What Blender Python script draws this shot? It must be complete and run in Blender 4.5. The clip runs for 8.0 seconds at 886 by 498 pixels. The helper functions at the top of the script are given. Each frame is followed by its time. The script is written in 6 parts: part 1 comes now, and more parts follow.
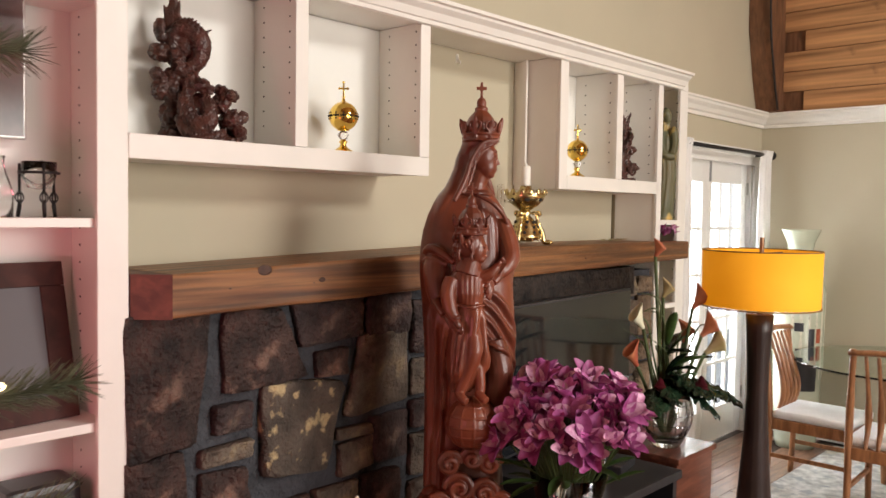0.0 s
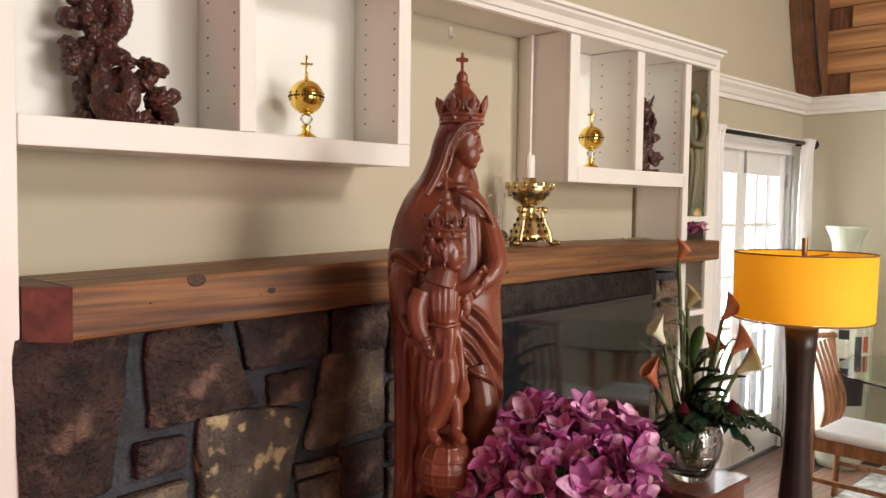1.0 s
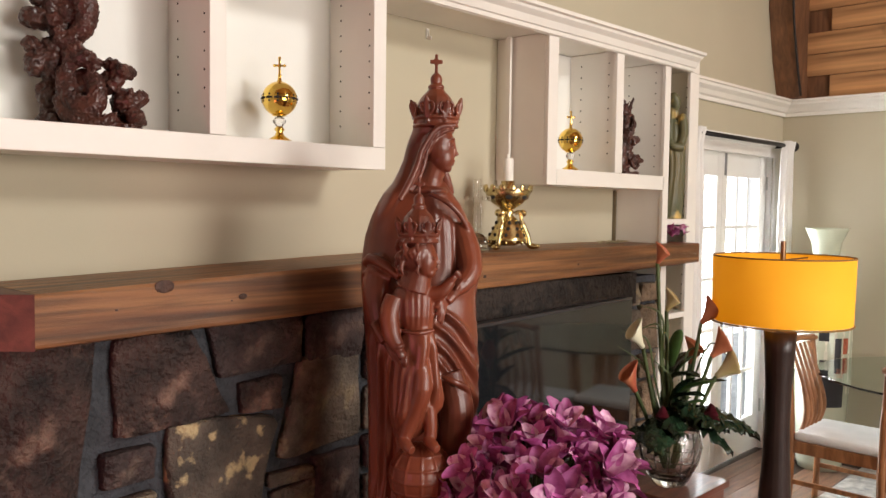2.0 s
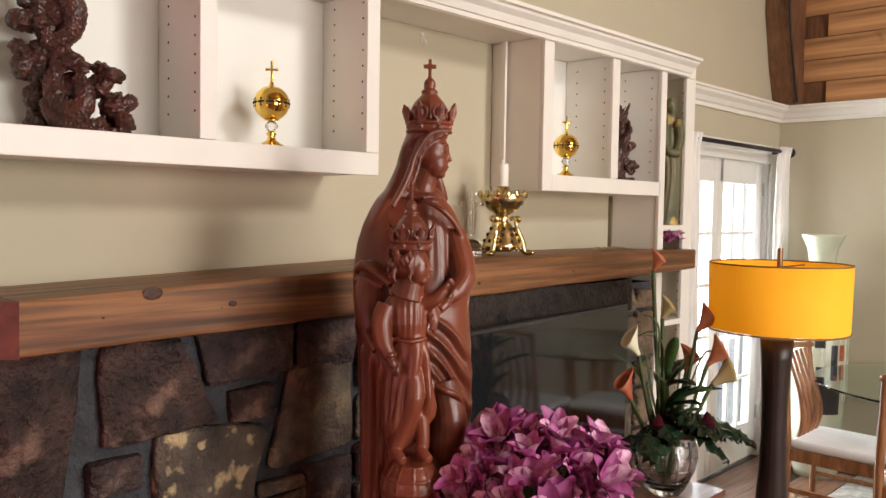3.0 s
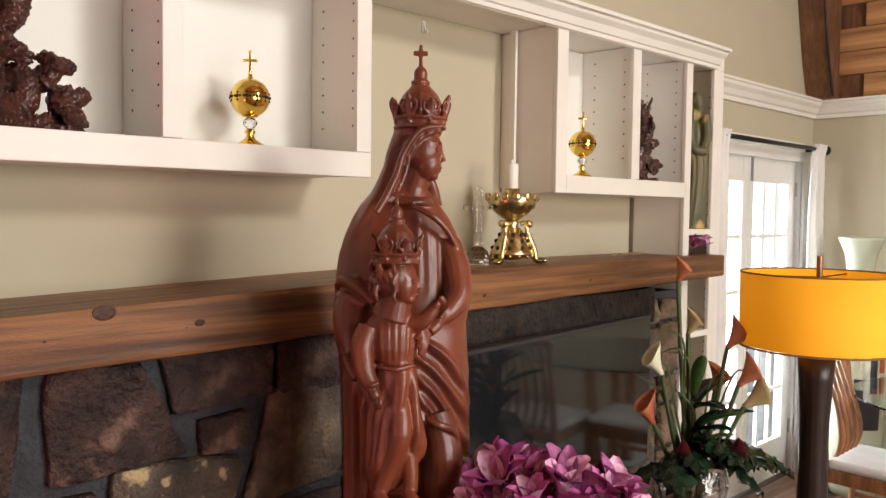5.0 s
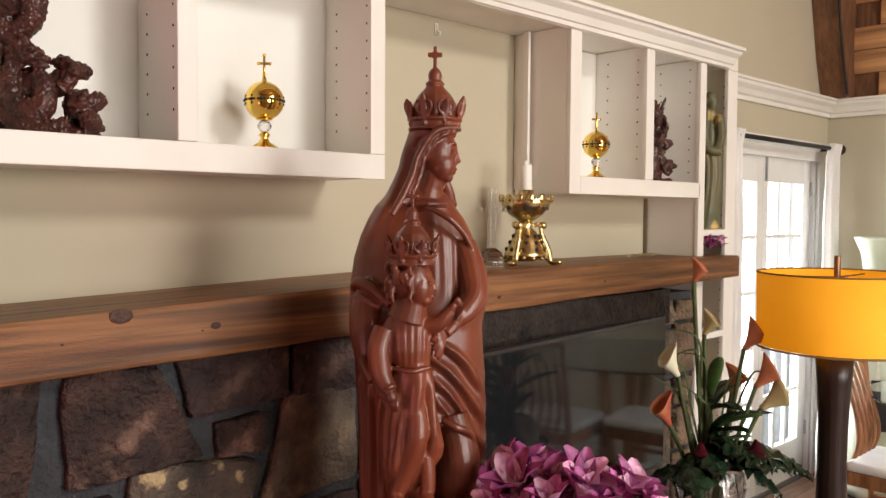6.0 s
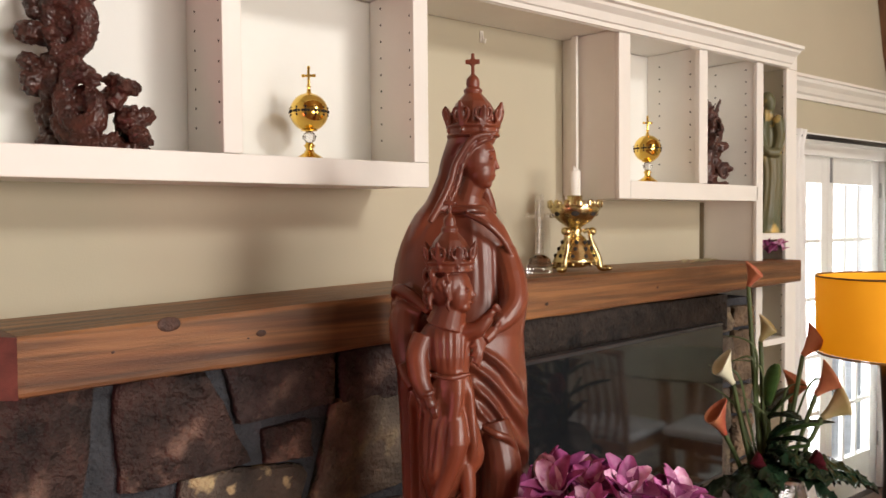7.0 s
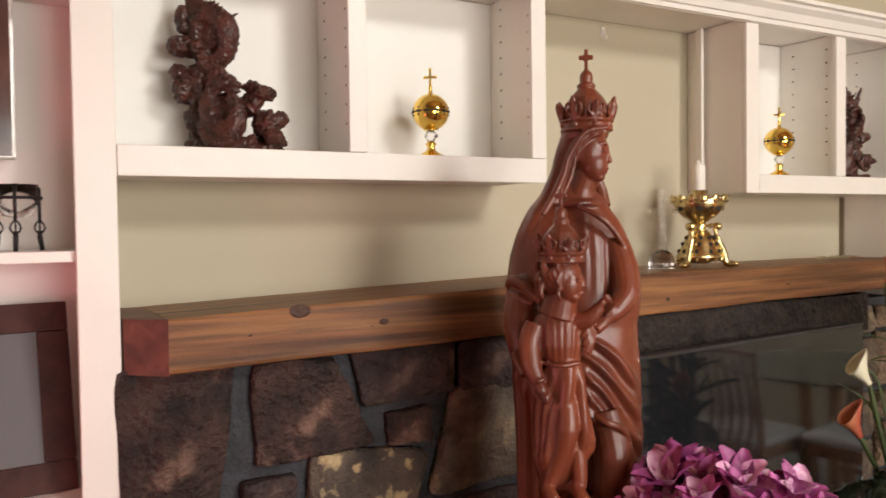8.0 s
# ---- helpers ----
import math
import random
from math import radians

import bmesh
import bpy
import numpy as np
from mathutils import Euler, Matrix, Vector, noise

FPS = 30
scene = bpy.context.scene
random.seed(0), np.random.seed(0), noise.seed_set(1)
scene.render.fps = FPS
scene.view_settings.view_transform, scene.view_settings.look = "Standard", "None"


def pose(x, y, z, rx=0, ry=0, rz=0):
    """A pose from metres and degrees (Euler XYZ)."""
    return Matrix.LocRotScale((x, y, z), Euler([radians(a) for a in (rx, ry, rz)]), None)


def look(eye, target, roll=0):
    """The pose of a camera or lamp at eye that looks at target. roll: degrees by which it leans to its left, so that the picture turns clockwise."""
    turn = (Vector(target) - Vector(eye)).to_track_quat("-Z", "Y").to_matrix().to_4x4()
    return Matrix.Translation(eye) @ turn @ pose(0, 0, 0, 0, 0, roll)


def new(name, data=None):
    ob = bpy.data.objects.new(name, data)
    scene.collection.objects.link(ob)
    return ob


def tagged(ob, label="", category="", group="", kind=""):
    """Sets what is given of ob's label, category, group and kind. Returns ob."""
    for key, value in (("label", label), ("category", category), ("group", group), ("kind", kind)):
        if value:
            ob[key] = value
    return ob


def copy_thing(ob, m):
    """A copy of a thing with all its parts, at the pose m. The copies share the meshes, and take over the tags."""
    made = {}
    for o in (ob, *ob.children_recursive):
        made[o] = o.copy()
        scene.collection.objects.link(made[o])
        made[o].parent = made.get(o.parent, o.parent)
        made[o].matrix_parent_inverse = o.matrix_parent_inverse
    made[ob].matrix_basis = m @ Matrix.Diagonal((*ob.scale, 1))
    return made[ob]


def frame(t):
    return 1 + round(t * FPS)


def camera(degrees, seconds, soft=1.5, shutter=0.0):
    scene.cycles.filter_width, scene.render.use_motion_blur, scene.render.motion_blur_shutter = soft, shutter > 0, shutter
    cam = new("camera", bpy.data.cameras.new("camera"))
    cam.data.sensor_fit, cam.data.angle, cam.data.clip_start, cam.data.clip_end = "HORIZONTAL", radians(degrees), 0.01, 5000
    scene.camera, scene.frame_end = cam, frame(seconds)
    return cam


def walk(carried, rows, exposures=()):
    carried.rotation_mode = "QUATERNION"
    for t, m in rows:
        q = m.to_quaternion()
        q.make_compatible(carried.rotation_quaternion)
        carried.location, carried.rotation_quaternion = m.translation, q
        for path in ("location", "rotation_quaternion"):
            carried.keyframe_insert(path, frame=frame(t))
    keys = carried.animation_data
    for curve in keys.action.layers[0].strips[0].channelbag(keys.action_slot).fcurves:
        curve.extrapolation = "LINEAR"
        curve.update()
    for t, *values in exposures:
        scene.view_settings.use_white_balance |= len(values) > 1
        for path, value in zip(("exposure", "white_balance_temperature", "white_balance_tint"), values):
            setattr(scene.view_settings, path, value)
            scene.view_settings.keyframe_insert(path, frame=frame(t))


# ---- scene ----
PATH = [
    (0, (-1.064, -2.485, 1.629), (0.396, -1.121, 1.538), 0.86),
    (0.5, (-0.789, -2.37, 1.634), (0.63, -0.965, 1.534), 0.69),
    (1, (-0.615, -2.29, 1.642), (0.789, -0.869, 1.534), 0.80),
    (1.5, (-0.575, -2.281, 1.647), (0.839, -0.87, 1.538), 0.78),
    (2, (-0.57, -2.287, 1.651), (0.859, -0.892, 1.546), 0.75),
    (3.5, (-0.481, -2.237, 1.661), (0.953, -0.846, 1.571), 0.94),
    (4, (-0.313, -2.131, 1.668), (1.091, -0.71, 1.573), 0.82),
    (4.5, (-0.302, -2.144, 1.674), (1.093, -0.714, 1.578), 0.76),
    (6, (-0.307, -2.13, 1.671), (1.067, -0.68, 1.582), 0.38),
    (6.5, (-0.293, -2.133, 1.669), (1.045, -0.649, 1.587), 0.01),
    (7, (-0.266, -2.167, 1.666), (0.991, -0.613, 1.599), -0.46),
    (7.5, (-0.253, -2.221, 1.662), (0.886, -0.578, 1.608), -0.85),
    (8, (-0.267, -2.25, 1.645), (0.717, -0.51, 1.586), -0.75),
]
cam = camera(57.3, 8.0, shutter=0.3)
walk(cam, [(t, look(eye, target, roll)) for t, eye, target, roll in PATH])
scene.view_settings.exposure = 0.0

# ---------------------------------------------------------------- light
world = bpy.data.worlds.new("sky")
scene.world = world
world.use_nodes = True
wn = world.node_tree
sky = wn.nodes.new("ShaderNodeTexSky")
sky.sky_type = "NISHITA"
sky.sun_disc = False
sky.sun_elevation, sky.sun_rotation = radians(38), radians(200)
wn.links.new(sky.outputs[0], wn.nodes["Background"].inputs[0])
wn.nodes["Background"].inputs[1].default_value = 0.12


def lamp(name, kind, power, colour, m, **kw):
    data = bpy.data.lights.new(name, kind)
    data.energy, data.color = power, colour
    if kind == "AREA":
        data.shape, data.size, data.size_y = "RECTANGLE", kw["size"], kw["size_y"]
        data.spread = radians(kw.get("spread", 180))
    else:
        data.shadow_soft_size = kw.get("soft", 0.05)
    ob = new(name, data)
    ob.matrix_world = m
    return ob


# daylight in the openings: high south window, low south window, french doors
lamp("daylight_high_window", "AREA", 84, (1.0, 0.95, 0.88), look((2.35, -5.45, 4.0), (0.9, 0, 1.7)), size=1.0, size_y=0.7, spread=150)
lamp("daylight_low_window", "AREA", 150, (1.0, 0.92, 0.86), look((1.4, -5.45, 1.75), (1.3, 0, 1.4)), size=3.1, size_y=1.5)
lamp("daylight_french_doors", "AREA", 70, (0.95, 0.98, 1.0), look((4.3, 0.35, 1.1), (4.0, -2, 0.9)), size=1.25, size_y=1.9)
lamp("tree_glow", "POINT", 20, (1.0, 0.24, 0.31), pose(-1.15, -0.95, 1.25), soft=0.25)


# ---------------------------------------------------------------- materials
def mat(name, colour, rough=0.6, metal=0.0, vary=0.15, scale=6.0, bump=0.1, fine=120.0, spec=0.5, stretch=(1, 1, 1), second=None, coat=0.0, island=0.0, spots=None, relief=0.01):
    """A surface with broad and fine variation. second: the other colour of the broad pattern; spots: colour, scale, limit."""
    m = bpy.data.materials.new(name)
    m.use_nodes = True
    t = m.node_tree
    n, l = t.nodes, t.links
    b = n["Principled BSDF"]
    b.inputs["Roughness"].default_value, b.inputs["Metallic"].default_value = rough, metal
    b.inputs["Specular IOR Level"].default_value, b.inputs["Coat Weight"].default_value = spec, coat
    pos = n.new("ShaderNodeTexCoord")
    mp = n.new("ShaderNodeMapping")
    mp.inputs["Scale"].default_value = stretch
    l.new(pos.outputs["Object"], mp.inputs[0])
    big, small = n.new("ShaderNodeTexNoise"), n.new("ShaderNodeTexNoise")
    for tex, s, d in ((big, scale, 5), (small, fine, 3)):
        tex.inputs["Scale"].default_value, tex.inputs["Detail"].default_value = s, d
        l.new(mp.outputs[0], tex.inputs["Vector"])
    mix = n.new("ShaderNodeMix")
    mix.data_type = "RGBA"
    dark = tuple(c * (1 - vary) for c in colour)
    lite = second or tuple(min(1, c * (1 + vary)) for c in colour)
    mix.inputs["A"].default_value, mix.inputs["B"].default_value = (*dark, 1), (*lite, 1)
    ramp = n.new("ShaderNodeMapRange")
    ramp.inputs["From Min"].default_value, ramp.inputs["From Max"].default_value = 0.3, 0.7
    l.new(big.outputs["Fac"], ramp.inputs["Value"])
    l.new(ramp.outputs[0], mix.inputs["Factor"])
    out = mix.outputs["Result"]
    if spots:
        sc, sl = n.new("ShaderNodeTexNoise"), n.new("ShaderNodeMapRange")
        sc.inputs["Scale"].default_value, sc.inputs["Detail"].default_value = spots[1], 6
        l.new(pos.outputs["Object"], sc.inputs["Vector"])
        sl.inputs["From Min"].default_value, sl.inputs["From Max"].default_value = spots[2], spots[2] + 0.08
        l.new(sc.outputs["Fac"], sl.inputs["Value"])
        m2 = n.new("ShaderNodeMix")
        m2.data_type = "RGBA"
        m2.inputs["B"].default_value = (*spots[0], 1)
        l.new(out, m2.inputs["A"])
        l.new(sl.outputs[0], m2.inputs["Factor"])
        out = m2.outputs["Result"]
    if island:
        info, hsv, ir = n.new("ShaderNodeObjectInfo"), n.new("ShaderNodeHueSaturation"), n.new("ShaderNodeMapRange")
        ir.inputs["To Min"].default_value, ir.inputs["To Max"].default_value = 1 - island, 1 + island
        l.new(info.outputs["Random"], ir.inputs["Value"])
        l.new(ir.outputs[0], hsv.inputs["Value"])
        l.new(out, hsv.inputs["Color"])
        out = hsv.outputs["Color"]
    l.new(out, b.inputs["Base Color"])
    if bump:
        bp, add = n.new("ShaderNodeBump"), n.new("ShaderNodeMath")
        add.operation = "ADD"
        l.new(big.outputs["Fac"], add.inputs[0])
        l.new(small.outputs["Fac"], add.inputs[1])
        bp.inputs["Strength"].default_value, bp.inputs["Distance"].default_value = bump, relief
        l.new(add.outputs[0], bp.inputs["Height"])
        l.new(bp.outputs[0], b.inputs["Normal"])
    return m


def glass(name, tint=(1, 1, 1), rough=0.0):
    m = mat(name, tint, rough, vary=0.0, bump=0.0)
    b = m.node_tree.nodes["Principled BSDF"]
    b.inputs["Transmission Weight"].default_value, b.inputs["IOR"].default_value = 1.0, 1.45
    return m


def wood(name, a, b_, ring=9.0, rough=0.45, axis=(0.6, 9, 9), bump=0.15, coat=0.0, island=0.0, knots=False, dark=0.62):
    """Sawn wood: stretched noise bends a band pattern along the grain."""
    m = mat(name, a, rough, vary=0.25, scale=2.2, fine=60, stretch=axis, bump=bump, coat=coat, second=b_, island=island,
            spots=((a[0] * 0.25, a[1] * 0.2, a[2] * 0.2), 3.1, 0.70) if knots else None)
    t = m.node_tree
    n, l = t.nodes, t.links
    wave = n.new("ShaderNodeTexNoise")
    wave.inputs["Scale"].default_value, wave.inputs["Detail"].default_value, wave.inputs["Distortion"].default_value = ring, 7, 0.6
    mp = [x for x in n if x.type == "MAPPING"][0]
    l.new(mp.outputs[0], wave.inputs["Vector"])
    b = n["Principled BSDF"]
    src = b.inputs["Base Color"].links[0].from_socket
    mul, rg = n.new("ShaderNodeMix"), n.new("ShaderNodeMapRange")
    mul.data_type, mul.blend_type = "RGBA", "MULTIPLY"
    mul.inputs["Factor"].default_value = 1.0
    rg.inputs["From Min"].default_value, rg.inputs["From Max"].default_value = 0.35, 0.65
    rg.inputs["To Min"].default_value, rg.inputs["To Max"].default_value = dark, 1.1
    l.new(wave.outputs["Fac"], rg.inputs["Value"])
    l.new(src, mul.inputs["A"])
    l.new(rg.outputs[0], mul.inputs["B"])
    l.new(mul.outputs["Result"], b.inputs["Base Color"])
    return m


WALL = mat("beige_wall_paint", (0.53, 0.48, 0.355), 0.75, vary=0.03, scale=2.0, bump=0.06, fine=180)
WHITE = mat("cream_white_gloss_paint", (0.84, 0.81, 0.755), 0.38, vary=0.03, scale=5, bump=0.03, fine=60)
BACK = mat("white_back_panel_paint", (0.86, 0.86, 0.82), 0.5, vary=0.03, scale=3, bump=0.03)
HOLE = mat("dark_pin_hole", (0.03, 0.025, 0.02), 0.9, vary=0.1, bump=0)
MANTEL = wood("cedar_mantel_wood", (0.20, 0.072, 0.024), (0.40, 0.18, 0.065), 3.2, 0.42, (0.5, 9, 14), 0.3, dark=0.38)
MANTEL_END = wood("red_mantel_end_grain", (0.12, 0.04, 0.027), (0.19, 0.062, 0.04), 6, 0.5, (2, 5, 5), 0.1)
MORTAR = mat("grey_mortar", (0.055, 0.056, 0.064), 0.95, vary=0.35, scale=9, bump=0.9, fine=60, relief=0.02)
STONES = [
    mat("brown_field_stone", (0.040, 0.024, 0.021), 0.72, relief=0.03, vary=0.75, scale=11, bump=0.9, fine=60, island=0.2, second=(0.085, 0.045, 0.036), spots=((0.23, 0.135, 0.10), 6, 0.57)),
    mat("grey_brown_stone", (0.10, 0.078, 0.062), 0.8, relief=0.02, vary=0.5, scale=11, bump=0.9, fine=75, island=0.2, second=(0.20, 0.155, 0.115), spots=((0.24, 0.19, 0.12), 13, 0.58)),
    mat("purple_brown_stone", (0.046, 0.029, 0.030), 0.72, relief=0.03, vary=0.7, scale=11, bump=0.8, fine=60, island=0.2, second=(0.088, 0.055, 0.050), spots=((0.17, 0.115, 0.09), 8, 0.58)),
    mat("lichen_stone", (0.075, 0.06, 0.05), 0.85, relief=0.02, vary=0.4, scale=9, bump=0.9, fine=85, second=(0.15, 0.115, 0.088), spots=((0.52, 0.40, 0.22), 16, 0.56)),
    mat("tan_field_stone", (0.14, 0.095, 0.06), 0.8, relief=0.02, vary=0.5, scale=8, bump=0.9, fine=60, island=0.3, second=(0.32, 0.22, 0.14), spots=((0.07, 0.05, 0.04), 6, 0.60)),
]
CEDAR = wood("cedar_board", (0.46, 0.22, 0.09), (0.58, 0.31, 0.14), 2, 0.5, (9, 0.4, 9), 0.12, island=0.12, knots=True)
BEAM = wood("brown_beam_wood", (0.19, 0.085, 0.04), (0.25, 0.115, 0.055), 6, 0.55, (6, 6, 1), 0.15)
FLOOR = wood("red_brown_floorboard", (0.22, 0.10, 0.06), (0.30, 0.15, 0.09), 6, 0.28, (1.0, 9, 9), 0.05, coat=0.2, island=0.2)
CEIL = wood("ceiling_board", (0.36, 0.17, 0.07), (0.48, 0.25, 0.11), 6, 0.5, (1, 9, 9), 0.1)
DOORW = mat("white_door_paint", (0.80, 0.79, 0.76), 0.4, vary=0.03, scale=4, bump=0.03)
PANE = glass("window_glass")
IRON = mat("black_iron", (0.025, 0.022, 0.022), 0.45, 0.6, vary=0.2, scale=20, bump=0.1)
CURTAIN = mat("white_sheer_cotton", (0.85, 0.84, 0.82), 0.85, vary=0.04, scale=8, bump=0.15, fine=260)
RUG = mat("cream_and_grey_rug", (0.5, 0.49, 0.46), 0.95, vary=0.3, scale=16, bump=0.6, fine=150, second=(0.72, 0.70, 0.65), spots=((0.36, 0.37, 0.37), 9, 0.56))


# ---------------------------------------------------------------- mesh helpers
def box(bm, x0, x1, y0, y1, z0, z1, bevel=0.0):
    r = bmesh.ops.create_cube(bm, size=1.0, matrix=Matrix.Translation(((x0 + x1) / 2, (y0 + y1) / 2, (z0 + z1) / 2)) @ Matrix.Diagonal((abs(x1 - x0), abs(y1 - y0), abs(z1 - z0), 1)))
    if bevel:
        edges = list({e for v in r["verts"] for e in v.link_edges})
        bmesh.ops.bevel(bm, geom=edges, offset=bevel, segments=2, profile=0.6, affect="EDGES")
    return bm


def boxes(*dims, bevel=0.0):
    bm = bmesh.new()
    for d in dims:
        box(bm, *d, bevel=bevel)
    return bm


def loft(bm, rings, close=True, cap=True):
    """Skin between rings of equal count."""
    vs = [[bm.verts.new(p) for p in r] for r in rings]
    n = len(vs[0])
    for a, b in zip(vs, vs[1:]):
        for i in range(n if close else n - 1):
            j = (i + 1) % n
            bm.faces.new((a[i], a[j], b[j], b[i]))
    if cap and close:
        bm.faces.new(vs[0][::-1])
        bm.faces.new(vs[-1])
    return vs


def lathe(bm, profile, n=32, centre=(0, 0, 0), wobble=None):
    rings = []
    for r, z in profile:
        ring = []
        for i in range(n):
            a = 2 * math.pi * i / n
            k = r * (wobble(a, z) if wobble else 1)
            ring.append((centre[0] + k * math.cos(a), centre[1] + k * math.sin(a), centre[2] + z))
        rings.append(ring)
    loft(bm, rings)
    return bm


def tube(bm, pts, radii, n=8, flat=1.0):
    """A round bar along points, with a radius for each point."""
    pts = [Vector(p) for p in pts]
    if not hasattr(radii, "__len__"):
        radii = [radii] * len(pts)
    rings, side = [], None
    for i, p in enumerate(pts):
        d = (pts[min(i + 1, len(pts) - 1)] - pts[max(i - 1, 0)]).normalized()
        ref = Vector((0, 0, 1)) if abs(d.z) < 0.9 else Vector((0, 1, 0))
        side = d.cross(ref).normalized() if side is None else (side - d * side.dot(d)).normalized()
        up = d.cross(side)
        rings.append([p + radii[i] * (math.cos(2 * math.pi * k / n) * side + flat * math.sin(2 * math.pi * k / n) * up) for k in range(n)])
    loft(bm, rings)
    return bm


def curve_pts(pts, steps=6):
    """A smooth line through points."""
    pts = [Vector(p) for p in pts]
    out = []
    for i in range(len(pts) - 1):
        p0, p1, p2, p3 = pts[max(i - 1, 0)], pts[i], pts[i + 1], pts[min(i + 2, len(pts) - 1)]
        for s in range(steps):
            t = s / steps
            out.append(0.5 * (2 * p1 + (p2 - p0) * t + (2 * p0 - 5 * p1 + 4 * p2 - p3) * t * t + (3 * p1 - p0 - 3 * p2 + p3) * t ** 3))
    return out + [pts[-1]]


def ball(bm, c, r, seg=16, m=None):
    r = r if hasattr(r, "__len__") else (r, r, r)
    mm = Matrix.Translation(c) @ (m or Matrix()) @ Matrix.Diagonal((*r, 1))
    bmesh.ops.create_uvsphere(bm, u_segments=seg, v_segments=max(6, seg // 2 + 2), radius=1, matrix=mm)
    return bm


def part(name, bm, material, parent=None, label="", smooth=False):
    me = bpy.data.meshes.new(name)
    bmesh.ops.recalc_face_normals(bm, faces=bm.faces)
    bm.to_mesh(me)
    bm.free()
    me.materials.append(material)
    if smooth:
        me.polygons.foreach_set("use_smooth", [True] * len(me.polygons))
    ob = new(name, me)
    ob.parent = parent
    if label:
        tagged(ob, label)
    return ob


def thing(name, at, label, category, group="", turn=0.0):
    ob = new(name)
    ob.empty_display_size = 0.05
    ob.matrix_world = pose(*at, 0, 0, turn)
    return tagged(ob, label, category, group)


def struct(ob, label="", category=""):
    return tagged(ob, label, category, kind="structure")


# ---------------------------------------------------------------- the shell of the room
WX, EX, SY, TOP = -3.2, 5.15, -5.6, 4.75
DX0, DX1, DZ = 3.62, 4.99, 2.03
struct(part("wall_north", boxes((WX, DX0, 0, 0.14, 0, TOP), (DX1, EX + 0.14, 0, 0.14, 0, TOP), (DX0, DX1, 0, 0.14, DZ, TOP)), WALL), "beige painted wall behind the built-in shelves and doors", "wall")
struct(part("wall_east", boxes((EX, EX + 0.14, SY, 0, 0, TOP)), WALL), "beige painted end wall of the dining corner", "wall")
struct(part("wall_west", boxes((WX - 0.14, WX, SY, 0.14, 0, TOP)), WALL), "plain beige wall closing the room", "wall")
s = boxes((WX, -0.2, SY - 0.14, SY, 0, TOP), (-0.2, 3.0, SY - 0.14, SY, 0, 0.95), (-0.2, 1.5, SY - 0.14, SY, 2.55, TOP), (1.5, 3.0, SY - 0.14, SY, 2.55, 3.45),
          (3.0, 3.2, SY - 0.14, SY, 0, 3.45), (1.5, 3.2, SY - 0.14, SY, 4.5, TOP), (3.2, EX + 0.14, SY - 0.14, SY, 0, TOP))
struct(part("wall_south", s, WALL), "plain beige wall with two window openings", "wall")
struct(part("ceiling", boxes(*[(WX - 0.14 + 0.2 * i, WX - 0.14 + 0.2 * i + 0.194, SY - 0.14, 0.14, TOP, TOP + 0.05) for i in range(43)], (WX - 0.14, EX + 0.14, SY - 0.14, 0.14, TOP + 0.05, TOP + 0.12)), CEIL), "wooden board ceiling", "ceiling")
floor = struct(part("floor", boxes((WX - 0.14, EX + 0.14, SY - 0.14, 0.14, -0.1, -0.012)), mat("dark_floor_gap", (0.05, 0.03, 0.02), 0.8)), "red-brown wooden plank floor", "floor")


def moulding(bm, p0, p1, out, steps):
    """A stepped moulding from p0 to p1; steps: reach and height pairs of its outline, seen along the run."""
    p0, p1, out = Vector(p0), Vector(p1), Vector(out)
    rings = [[p + out * r + Vector((0, 0, h)) for r, h in steps] for p in (p0, p1)]
    loft(bm, rings)
    return bm


CROWN = [(0, 0), (0.018, 0), (0.02, 0.022), (0.035, 0.03), (0.05, 0.055), (0.075, 0.075), (0.08, 0.09), (0.092, 0.094), (0.092, 0.108), (0, 0.108)]
struct(part("crown_trim_north", moulding(bmesh.new(), (3.4, -0.002, 2.30), (EX, -0.002, 2.30), (0, -1, 0), CROWN), WHITE), "white crown moulding along the wall", "trim")
struct(part("crown_trim_east", moulding(bmesh.new(), (EX - 0.002, SY, 2.30), (EX - 0.002, 0, 2.30), (-1, 0, 0), CROWN), WHITE), "white crown moulding along the end wall", "trim")
# corner post and dark cable
bm = bmesh.new()
loft(bm, [[(5.02, -0.004, 2.41), (5.145, -0.004, 2.41), (5.145, -0.16, 2.41), (5.02, -0.16, 2.41)],
          [(4.93, -0.004, 2.65), (5.145, -0.004, 2.65), (5.145, -0.16, 2.65), (4.93, -0.16, 2.65)],
          [(4.84, -0.004, 3.0), (5.145, -0.004, 3.0), (5.145, -0.16, 3.0), (4.84, -0.16, 3.0)],
          [(4.80, -0.004, TOP), (5.145, -0.004, TOP), (5.145, -0.16, TOP), (4.80, -0.16, TOP)]])
tagged(part("timber_post", bm, BEAM), "dark brown tapered timber post in the corner", "post", kind="structure")
bm = bmesh.new()
tube(bm, curve_pts([(5.0, -0.17, 2.42), (4.915, -0.17, 2.65), (4.825, -0.17, 3.0), (4.79, -0.17, 3.6), (4.785, -0.17, TOP)]), 0.008)
tagged(part("cable", bm, IRON, smooth=True), "black cable running down beside the timber post", "cable")

